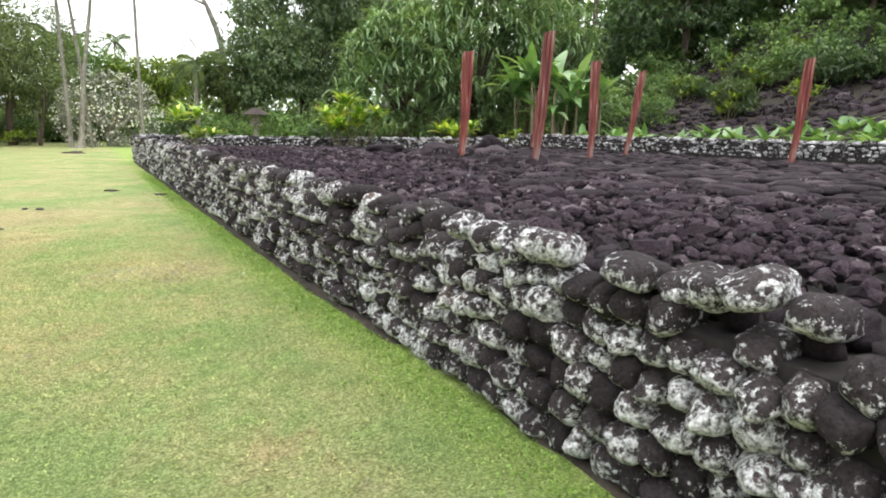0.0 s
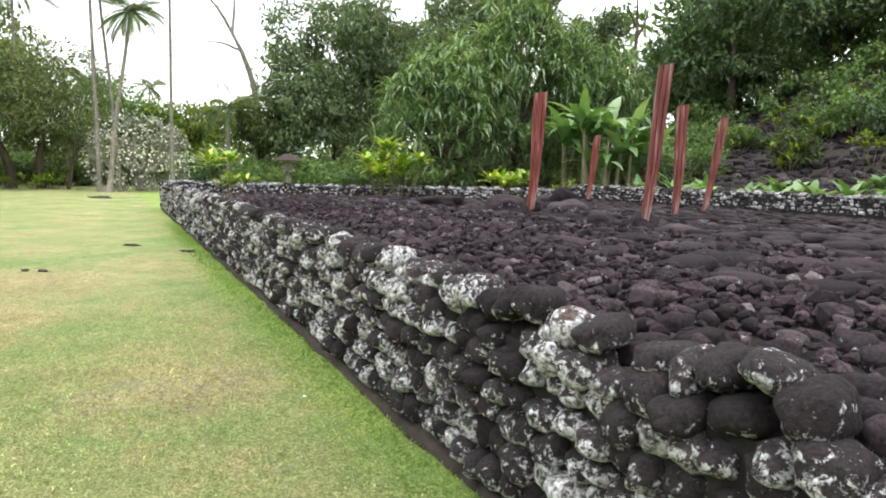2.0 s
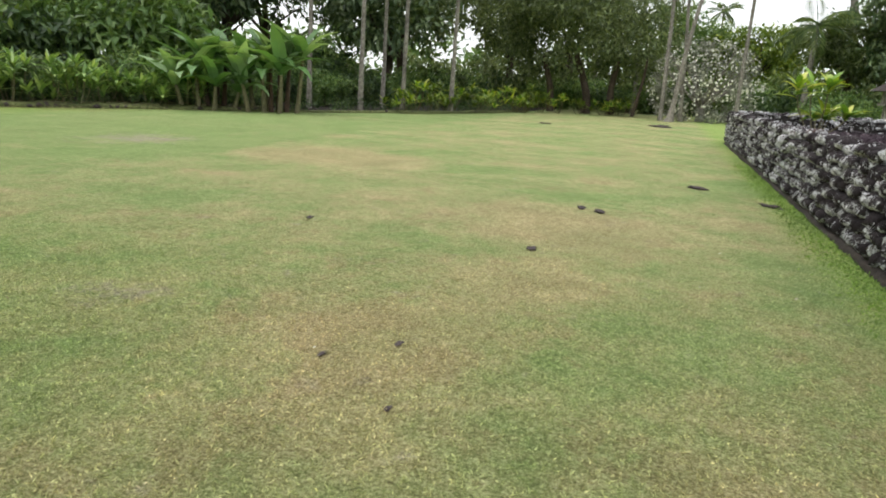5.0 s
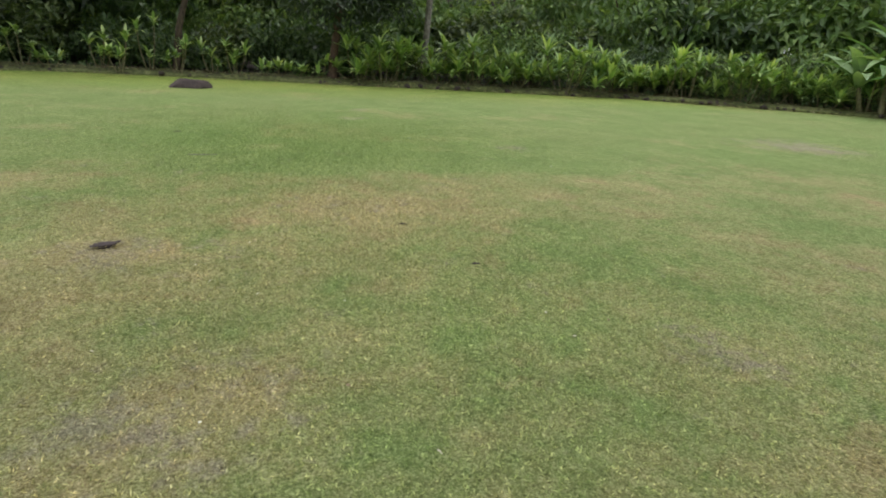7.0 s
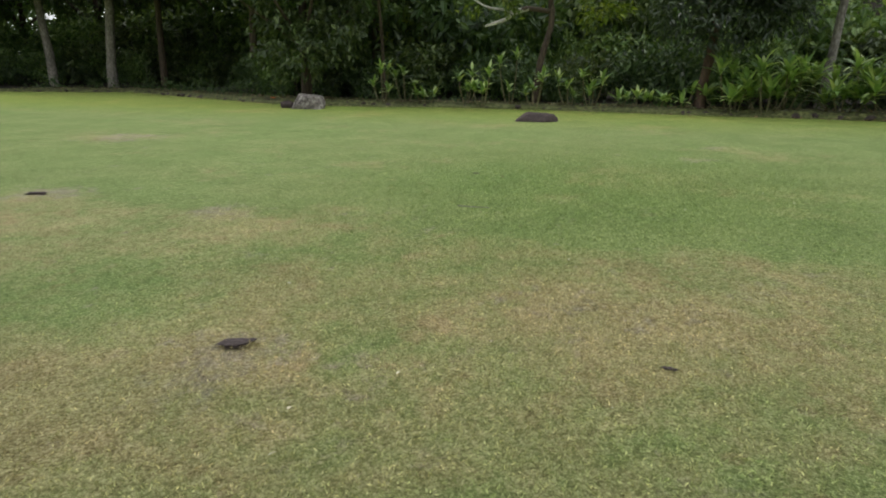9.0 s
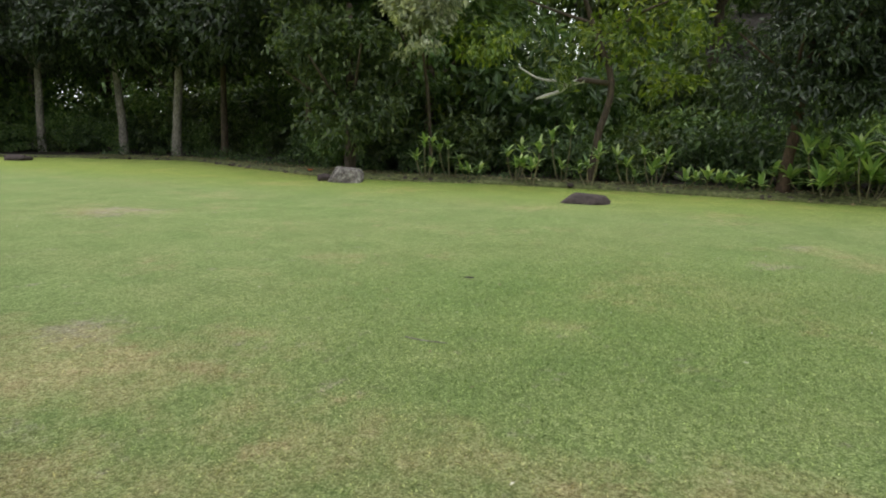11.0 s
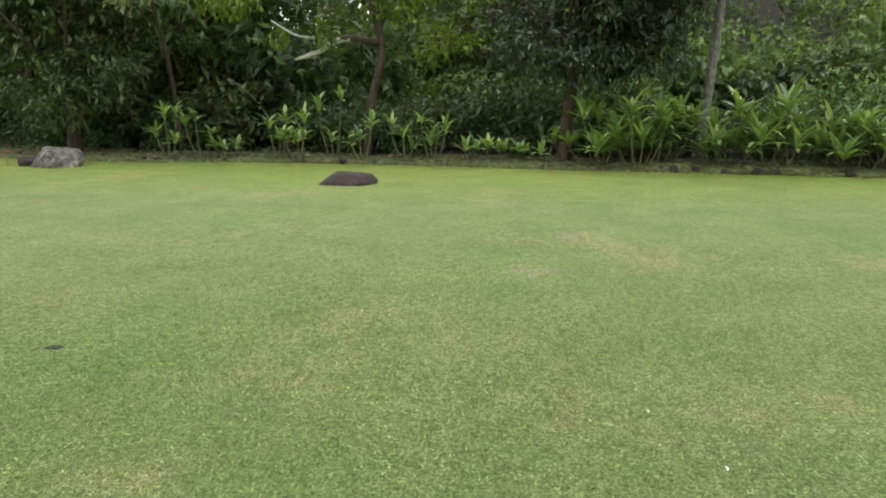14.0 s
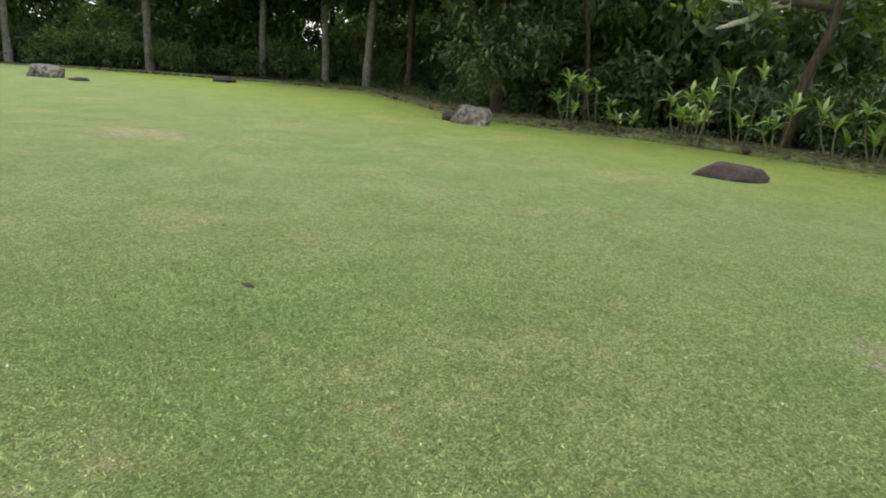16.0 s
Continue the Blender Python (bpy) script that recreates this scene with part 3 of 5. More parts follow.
def rear_wall(name, points, z0, z1):
    """A low wall of pale lichened stones along a line of points."""
    rows, cores = [], []
    for (xa, ya), (xb, yb) in zip(points, points[1:]):
        d = np.array([xb - xa, yb - ya])
        length = np.linalg.norm(d)
        ang = math.atan2(d[1], d[0])
        cores.append((xa, ya, xb, yb))
        z = z0
        while z < z1:
            t = rng.uniform(0, 0.2)
            while t < length:
                w = rng.uniform(0.10, 0.23)
                p = np.array([xa, ya]) + d / length * t
                rows.append(((p[0] + rng.uniform(-0.04, 0.04), p[1] + rng.uniform(-0.04, 0.04), z + 0.055 + rng.uniform(-0.03, 0.03)), (w / 2 * 1.05, 0.17, rng.uniform(0.05, 0.075)), ang + rng.uniform(-0.1, 0.1), rng.uniform(-0.2, 0.2)))
                t += w
            z += 0.108
    bm = bmesh.new()
    for xa, ya, xb, yb in cores:
        d = Vector((xb - xa, yb - ya, 0))
        nrm = Vector((-d.y, d.x, 0)).normalized() * 0.12
        lo = [bm.verts.new(Vector((xa, ya, 0.3)) + nrm), bm.verts.new(Vector((xa, ya, 0.3)) - nrm), bm.verts.new(Vector((xb, yb, 0.3)) - nrm), bm.verts.new(Vector((xb, yb, 0.3)) + nrm)]
        hi = [bm.verts.new(v.co + Vector((0, 0, z1 - 0.34))) for v in lo]
        bm.faces.new(hi)
        for q in range(4):
            bm.faces.new((lo[q], lo[(q + 1) % 4], hi[(q + 1) % 4], hi[q]))
    me = bpy.data.meshes.new(name)
    bm.to_mesh(me)
    bm.free()
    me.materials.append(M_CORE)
    ob = tagged(new(name, me), "low rear wall of basalt stones blotched with white lichen", "wall", "", "structure")
    part("stones", mesh_of("stones", *stones_joined(rows, 2), True), M_PALE, ob)["kind"] = "stuff"
    return ob


rear_wall("wall_rear", [(0.4, 29.6), (5.4, 24.4), (15.6, 23.8)], 0.60, 1.08)
rear_wall("wall_side", [(15.8, 23.7), (16.9, 16.2), (17.2, 10.0), (17.3, -9)], 0.80, 1.30)


# ---- carved posts ----
def carved_post(x, y, z, high, wide, lean, face, label, thick=0.10):
    """A flat board, fluted along its face, narrower towards its foot, with a slanting top."""
    ob = thing("carved_post", (x, y, z - 0.12), label, "wooden post", "red posts on the platform")
    bm = bmesh.new()
    prof = [(-0.5, -0.5), (-0.30, -0.5), (-0.25, -0.30), (-0.20, -0.5), (0.12, -0.5), (0.17, -0.28), (0.22, -0.5), (0.5, -0.5), (0.5, 0.5), (0.1, 0.5), (0.05, 0.3), (0.0, 0.5), (-0.5, 0.5)]
    rings = []
    for s in np.linspace(0, 1, 9):
        w = wide * (0.55 + 0.45 * min(1, s * 1.6)) * (1 + 0.04 * math.sin(s * 9 + x))
        ring = [bm.verts.new((u * w + lean * high * s + 0.02 * math.sin(s * 5), q * thick * (0.7 + 0.3 * s), high * s + (0.10 * wide * u / 0.5 if s == 1 else 0))) for u, q in prof]
        rings.append(ring)
    for a, b in zip(rings, rings[1:]):
        for q in range(len(prof)):
            bm.faces.new((a[q], a[(q + 1) % len(prof)], b[(q + 1) % len(prof)], b[q]))
    bm.faces.new(rings[-1])
    bmesh.ops.recalc_face_normals(bm, faces=bm.faces)
    part("board", bm, M_PAINT, ob)
    ob.rotation_euler = (0, 0, face)
    return ob


RED = "weathered red carved board post standing on black stones"
for row in ((6.90, 14.0, 0.98, 2.65, 0.27, 0.06, -0.35), (5.62, 9.2, 0.95, 2.5, 0.19, 0.09, -0.5), (10.65, 13.2, 0.88, 2.67, 0.25, 0.02, -0.6), (14.05, 15.2, 0.88, 2.72, 0.23, 0.15, -0.6), (15.3, 22.0, 0.75, 2.7, 0.24, 0.12, -0.5), (14.5, 9.7, 0.92, 2.65, 0.24, 0.08, -0.8)):
    carved_post(*row, RED)


# ---- rocks ----
def rock(name, x, y, z, radii, turn, mat, label, category, seed, group="", rough=0.3):
    v, f = stone_shape(4, seed, rough)
    me = mesh_of(name, v * np.array(radii) @ turn_z(turn).T, f, True)
    me.materials.append(mat)
    ob = tagged(new(name, me), label, category, group)
    ob.location = (x, y, z)
    return ob


def cut_rock(name, x, y, z, radii, turn, mat, label, category, seed, cuts):
    """A boulder whose sides and top are broken off along planes (direction, distance)."""
    v, f = stone_shape(4, seed, 0.22)
    for d, far in cuts:
        d = np.array(d, float) / np.linalg.norm(d)
        over = np.maximum(v @ d - far, 0)[:, None]
        v = v - over * d * 0.88
    v += np.array([noise.noise(Vector(q * 5.0)) for q in v])[:, None] * unit(v) * 0.035
    me = mesh_of(name, v * np.array(radii) @ turn_z(turn).T, f, True)
    me.materials.append(mat)
    ob = tagged(new(name, me), label, category)
    ob.location = (x, y, z)
    return ob


cut_rock("boulder", -24.6, -4.05, 0.14, (0.46, 0.56, 0.46), 0.2, M_BOULDER, "grey lichened boulder at the edge of the lawn", "boulder", 3, [((0.1, 0.12, 1), 0.55), ((0.75, -0.7, 0.75), 0.68), ((0.2, 1, 0.55), 0.75), ((0.2, -1, 0.45), 0.78), ((1, 0.3, 0.3), 0.72)])
rock("stone", -24.6, -4.85, 0.06, (0.2, 0.24, 0.16), 0.2, M_ROCK, "small dark stone beside a grey boulder", "stone", 5)
cut_rock("boulder", -22.3, 4.1, 0.0, (0.40, 0.55, 0.30), 0.0, M_ROCK, "low dark brown rock sunk in the lawn", "boulder", 9, [((0, 0.1, 1), 0.6), ((0.2, -1, 0.9), 0.75), ((0.4, 1, 0.5), 0.85), ((1, 0.1, 0.6), 0.75)])
cut_rock("boulder", -18.8, -23.3, 0.17, (0.6, 0.72, 0.5), 0.3, M_BOULDER, "flat-topped grey boulder out on the lawn", "boulder", 12, [((0, 0.15, 1), 0.5), ((0.4, -1, 0.4), 0.8), ((0.6, 1, 0.6), 0.75)])
rock("boulder", -19.4, -20.9, 0.02, (0.3, 0.5, 0.09), 0.1, M_ROCK, "flat dark stone in the grass by a boulder", "stone", 13)
rock("boulder", -26.9, -23.8, 0.04, (0.4, 0.6, 0.22), 0.1, M_ROCK, "small dark rock at the edge of the wood", "stone", 14)
for x, y, r, s in ((6.2, 13.9, (0.4, 0.5, 0.26), 21), (7.7, 13.8, (0.34, 0.3, 0.42), 22), (7.2, 13.0, (0.55, 0.4, 0.2), 23), (5.2, 15.2, (0.5, 0.4, 0.2), 24), (8.6, 15.4, (0.55, 0.4, 0.22), 25), (5.75, 9.3, (0.22, 0.2, 0.2), 26), (5.0, 9.5, (0.25, 0.2, 0.16), 27)):
    rock("upright_stone", x, y, 0.93, r, s, M_TOP, "large mossy black stone set on the platform", "stone", s, "large stones on the platform")
for x, y, s in ((-3.0, 10.9, 0.07), (-2.6, 13.3, 0.09), (-2.85, 13.45, 0.08), (-1.3, 16.5, 0.16), (-0.35, 15.2, 0.14), (-3.24, 8.22, 0.035), (-2.98, 7.49, 0.025), (-7.6, 4.7, 0.085), (-10.5, 0.0, 0.09), (-7.2, 34.3, 0.24), (-13.5, 4.6, 0.045), (-3.57, 7.9, 0.03), (-5.5, 11.0, 0.05), (-2.2, 38.5, 0.5), (-8.0, 7.0, 0.03), (-6.9, 7.3, 0.025)):
    rock("earth_clod", x, y, -0.006, (s, s * 0.55, s * 0.15), 1.2 + s * 9, M_ROCK, "small dark clod of earth lying on the lawn", "clod", int(s * 1000), "clods on the lawn", 0.75)


# ---- plants ----
def tree(name, label, x, y, trunk, limbs, blobs, count, size, leaf, bark, clump=0.6, droop=0.35, category="tree", slim=0.42, group=""):
    """trunk: points with radii in the tree's own space; limbs: more of them; blobs: crown ellipsoids."""
    ob = thing(name, (x, y, float(ground_z(np.array(x), np.array(y)))), label, category, group)
    part("trunk", mesh_of("trunk", *tube([p[:3] for p in trunk], [p[3] for p in trunk]), True), bark, ob)
    for limb in limbs:
        part("limb", mesh_of("limb", *tube([p[:3] for p in limb], [p[3] for p in limb], 7), True), bark, ob)
    part("crown", mesh_of("crown", *crown(blobs, count, size, clump, droop=droop, slim=slim)), leaf, ob)
    return ob


def simple_limbs(h, spread, n, r):
    out = []
    for q in range(n):
        a = q * 2.4 + rng.uniform(-0.4, 0.4)
        e = rng.uniform(0.7, 1.25)
        out.append([(0, 0, h, r), (math.cos(a) * spread * 0.45, math.sin(a) * spread * 0.45, h + spread * 0.45 * e, r * 0.65), (math.cos(a) * spread, math.sin(a) * spread, h + spread * e, r * 0.2)])
    return out


def puff(cx, cy, cz, rx, ry, rz, n=7):
    """An uneven crown of several blobs."""
    out = [((cx, cy, cz), (rx * 0.72, ry * 0.72, rz * 0.75))]
    for q in range(n):
        a, e = q * 2.4 + rng.uniform(-0.3, 0.3), rng.uniform(-0.5, 0.75)
        out.append(((cx + math.cos(a) * rx * 0.6, cy + math.sin(a) * ry * 0.6, cz + e * rz * 0.75), (rx * rng.uniform(0.32, 0.5), ry * rng.uniform(0.32, 0.5), rz * rng.uniform(0.3, 0.48))))
    return out


# trees north of the lawn
tree("mango_tree", "broad dark green mango tree with several trunks", -8.2, 52, [(0.6, 0, 0, 0.35), (0.5, 0, 1.6, 0.28), (-0.4, 0, 4, 0.2)], [[(2.3, 0.5, 0, 0.3), (2.2, 0.3, 1.7, 0.24), (2.6, 0, 4, 0.15)], [(-2, 0.4, 0, 0.3), (-2.1, 0.3, 1.7, 0.24), (-2.8, 0, 4, 0.15)], [(3.9, -1, 0, 0.14), (4.3, -1, 2.2, 0.1), (4.5, -1, 4, 0.06)]], puff(-0.8, 0, 5.6, 7.2, 5, 4.5, 11) + [((-5.5, 1, 3.2), (2.6, 2.5, 1.8)), ((3.6, 1.5, 3.4), (2.0, 2.0, 1.5))], 28000, 0.31, M_NORTH, M_BARK, 0.75)
tree("broadleaf_tree", "tall dense dark green tree with a rounded crown", 14.5, 52, [(0, 0, 0, 0.5), (0, 0, 3, 0.4), (0, 0, 8, 0.2)], simple_limbs(4, 4, 5, 0.2), puff(0, 0, 9.5, 6.0, 5, 7.6, 12) + [((0, 0, 3.5), (5.5, 3.5, 2.6)), ((-3.6, -1, 6.4), (2.6, 2.4, 2.6))], 30000, 0.40, M_NORTHDEEP, M_BARK, 0.8)
tree("broadleaf_tree", "bright mid-green tree beside a taller dark one", 9.0, 55, [(0, 0, 0, 0.3), (0, 0, 5, 0.15)], simple_limbs(3, 2, 4, 0.12), puff(0, 0, 5.2, 3.4, 3, 3.4), 9000, 0.34, M_NORTH, M_BARK, 0.6)
tree("broadleaf_tree", "light green tree in the distance beyond the palms", 6.5, 82, [(0, 0, 0, 0.35), (0, 0, 5, 0.2)], simple_limbs(4, 3, 4, 0.15), puff(0, 0, 5.4, 5.5, 3, 4.6), 9000, 0.5, M_LIGHT, M_BARK, 0.8)
tree("broadleaf_tree", "green tree in the distance beyond the palms", -0.5, 84, [(0, 0, 0, 0.35), (0, 0, 5, 0.2)], simple_limbs(4, 3, 4, 0.15), puff(0, 0, 6.5, 6.5, 3, 5.6), 9000, 0.5, M_MID, M_BARK, 0.8)
for x, y, s in ((-16, 62, 1.0), (-24, 56, 1.15), (-33, 50, 1.2), (-21, 47, 0.9), (-29, 40, 1.0), (-38, 38, 1.3), (-12, 70, 1.2), (20, 62, 1.1), (28, 58, 1.0)):
    tree("broadleaf_tree", "dark green broadleaf tree of the wood around the lawn", x, y, [(0, 0, 0, 0.35 * s), (0.3, 0, 4, 0.26 * s), (0, 0, 8 * s, 0.1)], simple_limbs(4 * s, 3, 5, 0.16), puff(0, 0, 8.0 * s, 5.2 * s, 4.6 * s, 5.2 * s, 9), 5500, 0.62, M_NORTHDEEP if x % 2 else M_NORTH, M_BARK, 0.85, group="trees of the wood")

# frangipani: a dome of grey twigs, leaves and white blossom
fr = tree("frangipani_tree", "rounded grey-branched frangipani dotted with white blossom", 0.0, 50, [(0, 0, 0, 0.3), (0, 0, 1.0, 0.26), (0.1, 0, 1.8, 0.16)], simple_limbs(0.8, 2.9, 11, 0.11) + simple_limbs(1.2, 1.9, 7, 0.1), [((0, 0, 2.1), (3.4, 3.0, 2.9))], 8000, 0.19, M_FRANGI, M_PALEBARK, 0.26)
dd = unit(rng.normal(size=(900, 3)) * [1, 1, 1] + [0, -0.5, 0.3])
fp = np.array([0, 0, 2.1]) + dd * np.array([3.5, 3.1, 3.0]) * rng.uniform(0.93, 1.04, (900, 1))
part("blossom", mesh_of("blossom", *leaves(fp, rng.normal(size=(900, 3)), dd + rng.normal(size=(900, 3)) * 0.3, np.full(900, 0.17), np.full(900, 0.14))), M_PETAL, [c for c in fr.children if c.name.startswith("crown")][0], "white blossom")


def palm(x, y, high, lean, label, r=0.16, frond=2.7, count=19, group="palms", base=1.5, wind=0.0):
    ob = thing("coconut_palm", (x, y, float(ground_z(np.array(x), np.array(y)))), label, "palm tree", group)
    lx, ly = lean
    pts = [(0, 0, -0.1, r * base), (lx * 0.08, ly * 0.08, high * 0.06, r * 1.1), (lx * 0.35, ly * 0.35, high * 0.4, r * 0.85), (lx * 0.75, ly * 0.75, high * 0.75, r * 0.7), (lx, ly, high, r * 0.62)]
    part("trunk", mesh_of("trunk", *tube([p[:3] for p in pts], [p[3] for p in pts], 9, 0.04), True), M_PALEBARK, ob)
    for q in range(count):
        a = q * 2.399 + rng.uniform(-0.2, 0.2)
        rise, sag = rng.uniform(-0.6, 1.2), rng.uniform(0.7, 1.5)
        s = np.linspace(0, 1, 26)
        el = rise - sag * s
        d = np.stack([math.cos(a) * np.cos(el) + wind, math.sin(a) * np.cos(el), np.sin(el)], -1)
        p = np.array([lx, ly, high]) + np.cumsum(d, 0) * frond / 26
        side = np.array([-math.sin(a), math.cos(a), 0])
        at = np.concatenate([p, p])
        ahead = np.concatenate([side + d * 0.55 - [0, 0, 0.55], -side + d * 0.55 - [0, 0, 0.55]])
        ln = np.tile(np.sin(np.clip(s * 2.9 + 0.25, 0, 3.0)) * 0.8 + 0.12, 2) * frond / 3.2
        v, f = leaves(at, ahead, np.tile([0, 0, 1.0], (52, 1)) + ahead * 0.2, ln, np.full(52, 0.06), 0.1)
        rv, rf = tube(p[::5], np.linspace(0.035, 0.008, len(p[::5])), 4, 0)
        rt = np.concatenate([rf[:, [0, 1, 2]], rf[:, [0, 2, 3]]])
        part("frond", mesh_of("frond", *joined([(v, f), (rv, rt)])), M_PALM, ob)
    return ob


palm(-1.9, 46.5, 11.0, (1.5, 0), "slender leaning coconut palm with a pale trunk", 0.15, 2.3, base=2.6)
palm(-2.4, 47.5, 14.2, (-0.2, 0), "very tall thin coconut palm at the end of the lawn", 0.13)
palm(-1.2, 48, 14.0, (-1.0, 0), "tall thin bending coconut palm behind others", 0.12)
palm(1.8, 47, 14.6, (0.1, 0), "tall thin upright coconut palm by the frangipani", 0.12)
palm(-8.3, 62, 15.0, (0.2, 0), "far coconut palm rising above a mango tree", 0.15, 3.6)
palm(-2.0, 90, 11, (0.3, 0), "distant coconut palm against the sky", 0.17)
palm(2.6, 95, 12, (0.3, 0), "distant coconut palm against the sky", 0.17)
palm(-4.5, 92, 12, (0.3, 0), "distant coconut palm against the sky", 0.17)
palm(6.1, 52, 6.2, (0.0, 0), "short coconut palm with upswept dark fronds", 0.2, 2.9, 13)
palm(-4.7, 58, 8.6, (0.0, 0), "short palm showing beside the mango tree", 0.2, 2.4, 13)
palm(-28.0, 12.2, 13.0, (-0.6, 1.1), "coconut palm with a pale leaning trunk at the lawn's edge", 0.125, 3.4)
for x, y, h in ((-15.2, 36.5, 12), (-16.4, 34, 11), (-13.2, 38.5, 12), (-17.5, 39, 12), (-19.0, 33.5, 11)):
    tree("slender_tree", "slender pale-trunked tree at the edge of the lawn", x, y, [(0, 0, -0.1, 0.16), (0.05, 0, 2, 0.115), (0.1, 0.1, 6, 0.1), (0.2, 0, h, 0.05)], simple_limbs(h * 0.7, 1.6, 4, 0.06), puff(0, 0, h * 0.95, 2.6, 2.6, 2.6, 5), 2500, 0.4, M_DEEP, M_PALEBARK, 0.7, group="slender trees")
tree("bare_tree", "leafless grey tree with forking branches", 10.5, 62, [(0, 0, 0, 0.3), (-0.4, 0, 8, 0.26), (-1.6, 0, 12, 0.2)], [[(-1.6, 0, 12, 0.19), (-3.6, 0, 15.5, 0.12), (-6.0, 0, 17.6, 0.05)], [(-2.4, 0, 13.6, 0.14), (-2.2, 0, 16.5, 0.09), (-2.6, 0, 19.5, 0.04)], [(-1.5, 0, 12, 0.13), (-3.3, 0, 12.6, 0.08), (-5, 0, 12.5, 0.03)], [(-3.6, 0, 15.5, 0.06), (-3.4, 0, 17.2, 0.03), (-3.2, 0, 18.6, 0.01)]], [((-1, 0, 11), (0.6, 0.6, 0.6))], 60, 0.2, M_MID, M_PALEBARK)
tree("bare_tree", "leafless grey tree rising above the wood", 22.5, 62, [(0, 0, 0, 0.3), (-0.6, 0, 12, 0.27), (-1.2, 0, 17, 0.2)], [[(-1.2, 0, 16, 0.19), (0.4, 0, 19.0, 0.13), (2.6, 0, 21.6, 0.05)], [(-1.2, 0, 16.5, 0.17), (-2.4, 0, 19, 0.11), (-2.9, 0, 22, 0.04)], [(0.4, 0, 19, 0.06), (1.0, 0, 20.2, 0.03), (3.0, 0, 19.8, 0.01)]], [((-1, 0, 14), (0.6, 0.6, 0.6))], 60, 0.2, M_MID, M_PALEBARK)

tree("bare_tree", "thin leafless tree standing above the hillside wood", 44.5, 51, [(0, 0, 0, 0.32), (0.2, 0, 8, 0.24), (0.5, 0, 12, 0.16), (0.2, 0, 17, 0.05)], [[(0.5, 0, 11.5, 0.14), (1.6, 0, 13.5, 0.08), (2.4, 0, 16.5, 0.03)], [(0.4, 0, 12.6, 0.12), (-0.8, 0, 14.4, 0.07), (-1.4, 0, 17.2, 0.02)], [(1.6, 0, 13.5, 0.06), (2.8, 0, 14.3, 0.03), (3.6, 0, 15.4, 0.01)]], [((0.2, 0, 10), (0.7, 0.7, 0.7))], 80, 0.2, M_MID, M_BARK)


def pandanus(x, y, spread, high, heads, label):
    ob = thing("pandanus_tree", (x, y, float(ground_z(np.array(x), np.array(y)))), label, "pandanus", "pandanus trees")
    part("trunk", mesh_of("trunk", *tube([(0, 0, 0), (0, 0, 2), (0.2, 0, 4)], [0.25, 0.2, 0.14]), True), M_BARK, ob)
    bases, az, rise, ln, wd, sg = [], [], [], [], [], []
    for q in range(heads):
        d = unit(rng.normal(size=3) * [1, 1, 0.9] + [0, -0.25, 0.15])
        c = np.array([0, 0, high * 0.55]) + d * np.array([spread, spread * 0.8, high * 0.45]) * rng.uniform(0.6, 1.0)
        m = 26
        bases.append(np.tile(c, (m, 1)) + rng.normal(size=(m, 3)) * 0.05)
        az.append(rng.uniform(0, 6.28, m))
        rise.append(rng.uniform(-0.3, 1.35, m))
        ln.append(rng.uniform(0.8, 1.4, m))
        wd.append(rng.uniform(0.07, 0.12, m))
        sg.append(rng.uniform(1.0, 2.3, m))
        if q < 14:
            part("limb", mesh_of("limb", *tube([(0, 0, 1.5 + rng.uniform(0, 2)), tuple(c * [0.5, 0.5, 0.75]), tuple(c)], [0.12, 0.08, 0.05], 6), True), M_BARK, ob)
    part("crown", mesh_of("crown", *straps(np.concatenate(bases), np.concatenate(az), np.concatenate(rise), np.concatenate(ln), np.concatenate(wd) * 1.15, np.concatenate(sg), 3)), M_PANDAN, ob)
    return ob


pandanus(14.3, 32.5, 4.2, 8.2, 190, "wide grey-green pandanus with drooping strap leaves")
pandanus(19.5, 33.5, 4.8, 11.4, 260, "tall grey-green pandanus with drooping strap leaves")
pandanus(24.0, 32.5, 3.8, 8.8, 140, "grey-green pandanus with drooping strap leaves on the slope")


def rosette_plant(name, x, y, stems, leaf_len, leaf_wide, high, leaf, label, category, group, spread=0.35, per=16, z=None, up=1.2):
    """Thin canes, each topped by a rosette of blades."""
    z = float(ground_z(np.array(x), np.array(y))) if z is None else z
    ob = thing(name, (x, y, z), label, category, group)
    for q in range(stems):
        a = q * 2.4 + rng.uniform(-0.5, 0.5)
        r = spread * math.sqrt((q + 0.3) / stems)
        h = high * rng.uniform(0.28, 1.0)
        tip = np.array([math.cos(a) * r * 1.6, math.sin(a) * r * 1.6, h])
        cane = part("cane", mesh_of("cane", *tube([(math.cos(a) * r * 0.5, math.sin(a) * r * 0.5, -0.05), tuple(tip * [0.85, 0.85, 0.55]), tuple(tip)], [0.022, 0.018, 0.014], 5), True), M_STEM, ob)
        m = per
        b = tip + np.array([0, 0, 1.0]) * rng.uniform(-0.22, 0.05, (m, 1)) * min(1, h)
        part("rosette", mesh_of("rosette", *straps(b, np.arange(m) * 2.4 + rng.uniform(-0.3, 0.3, m), rng.uniform(0.25, up, m), leaf_len * rng.uniform(0.7, 1.2, m), leaf_wide * rng.uniform(0.8, 1.2, m), rng.uniform(0.4, 1.3, m), 4)), leaf, cane)
    return ob


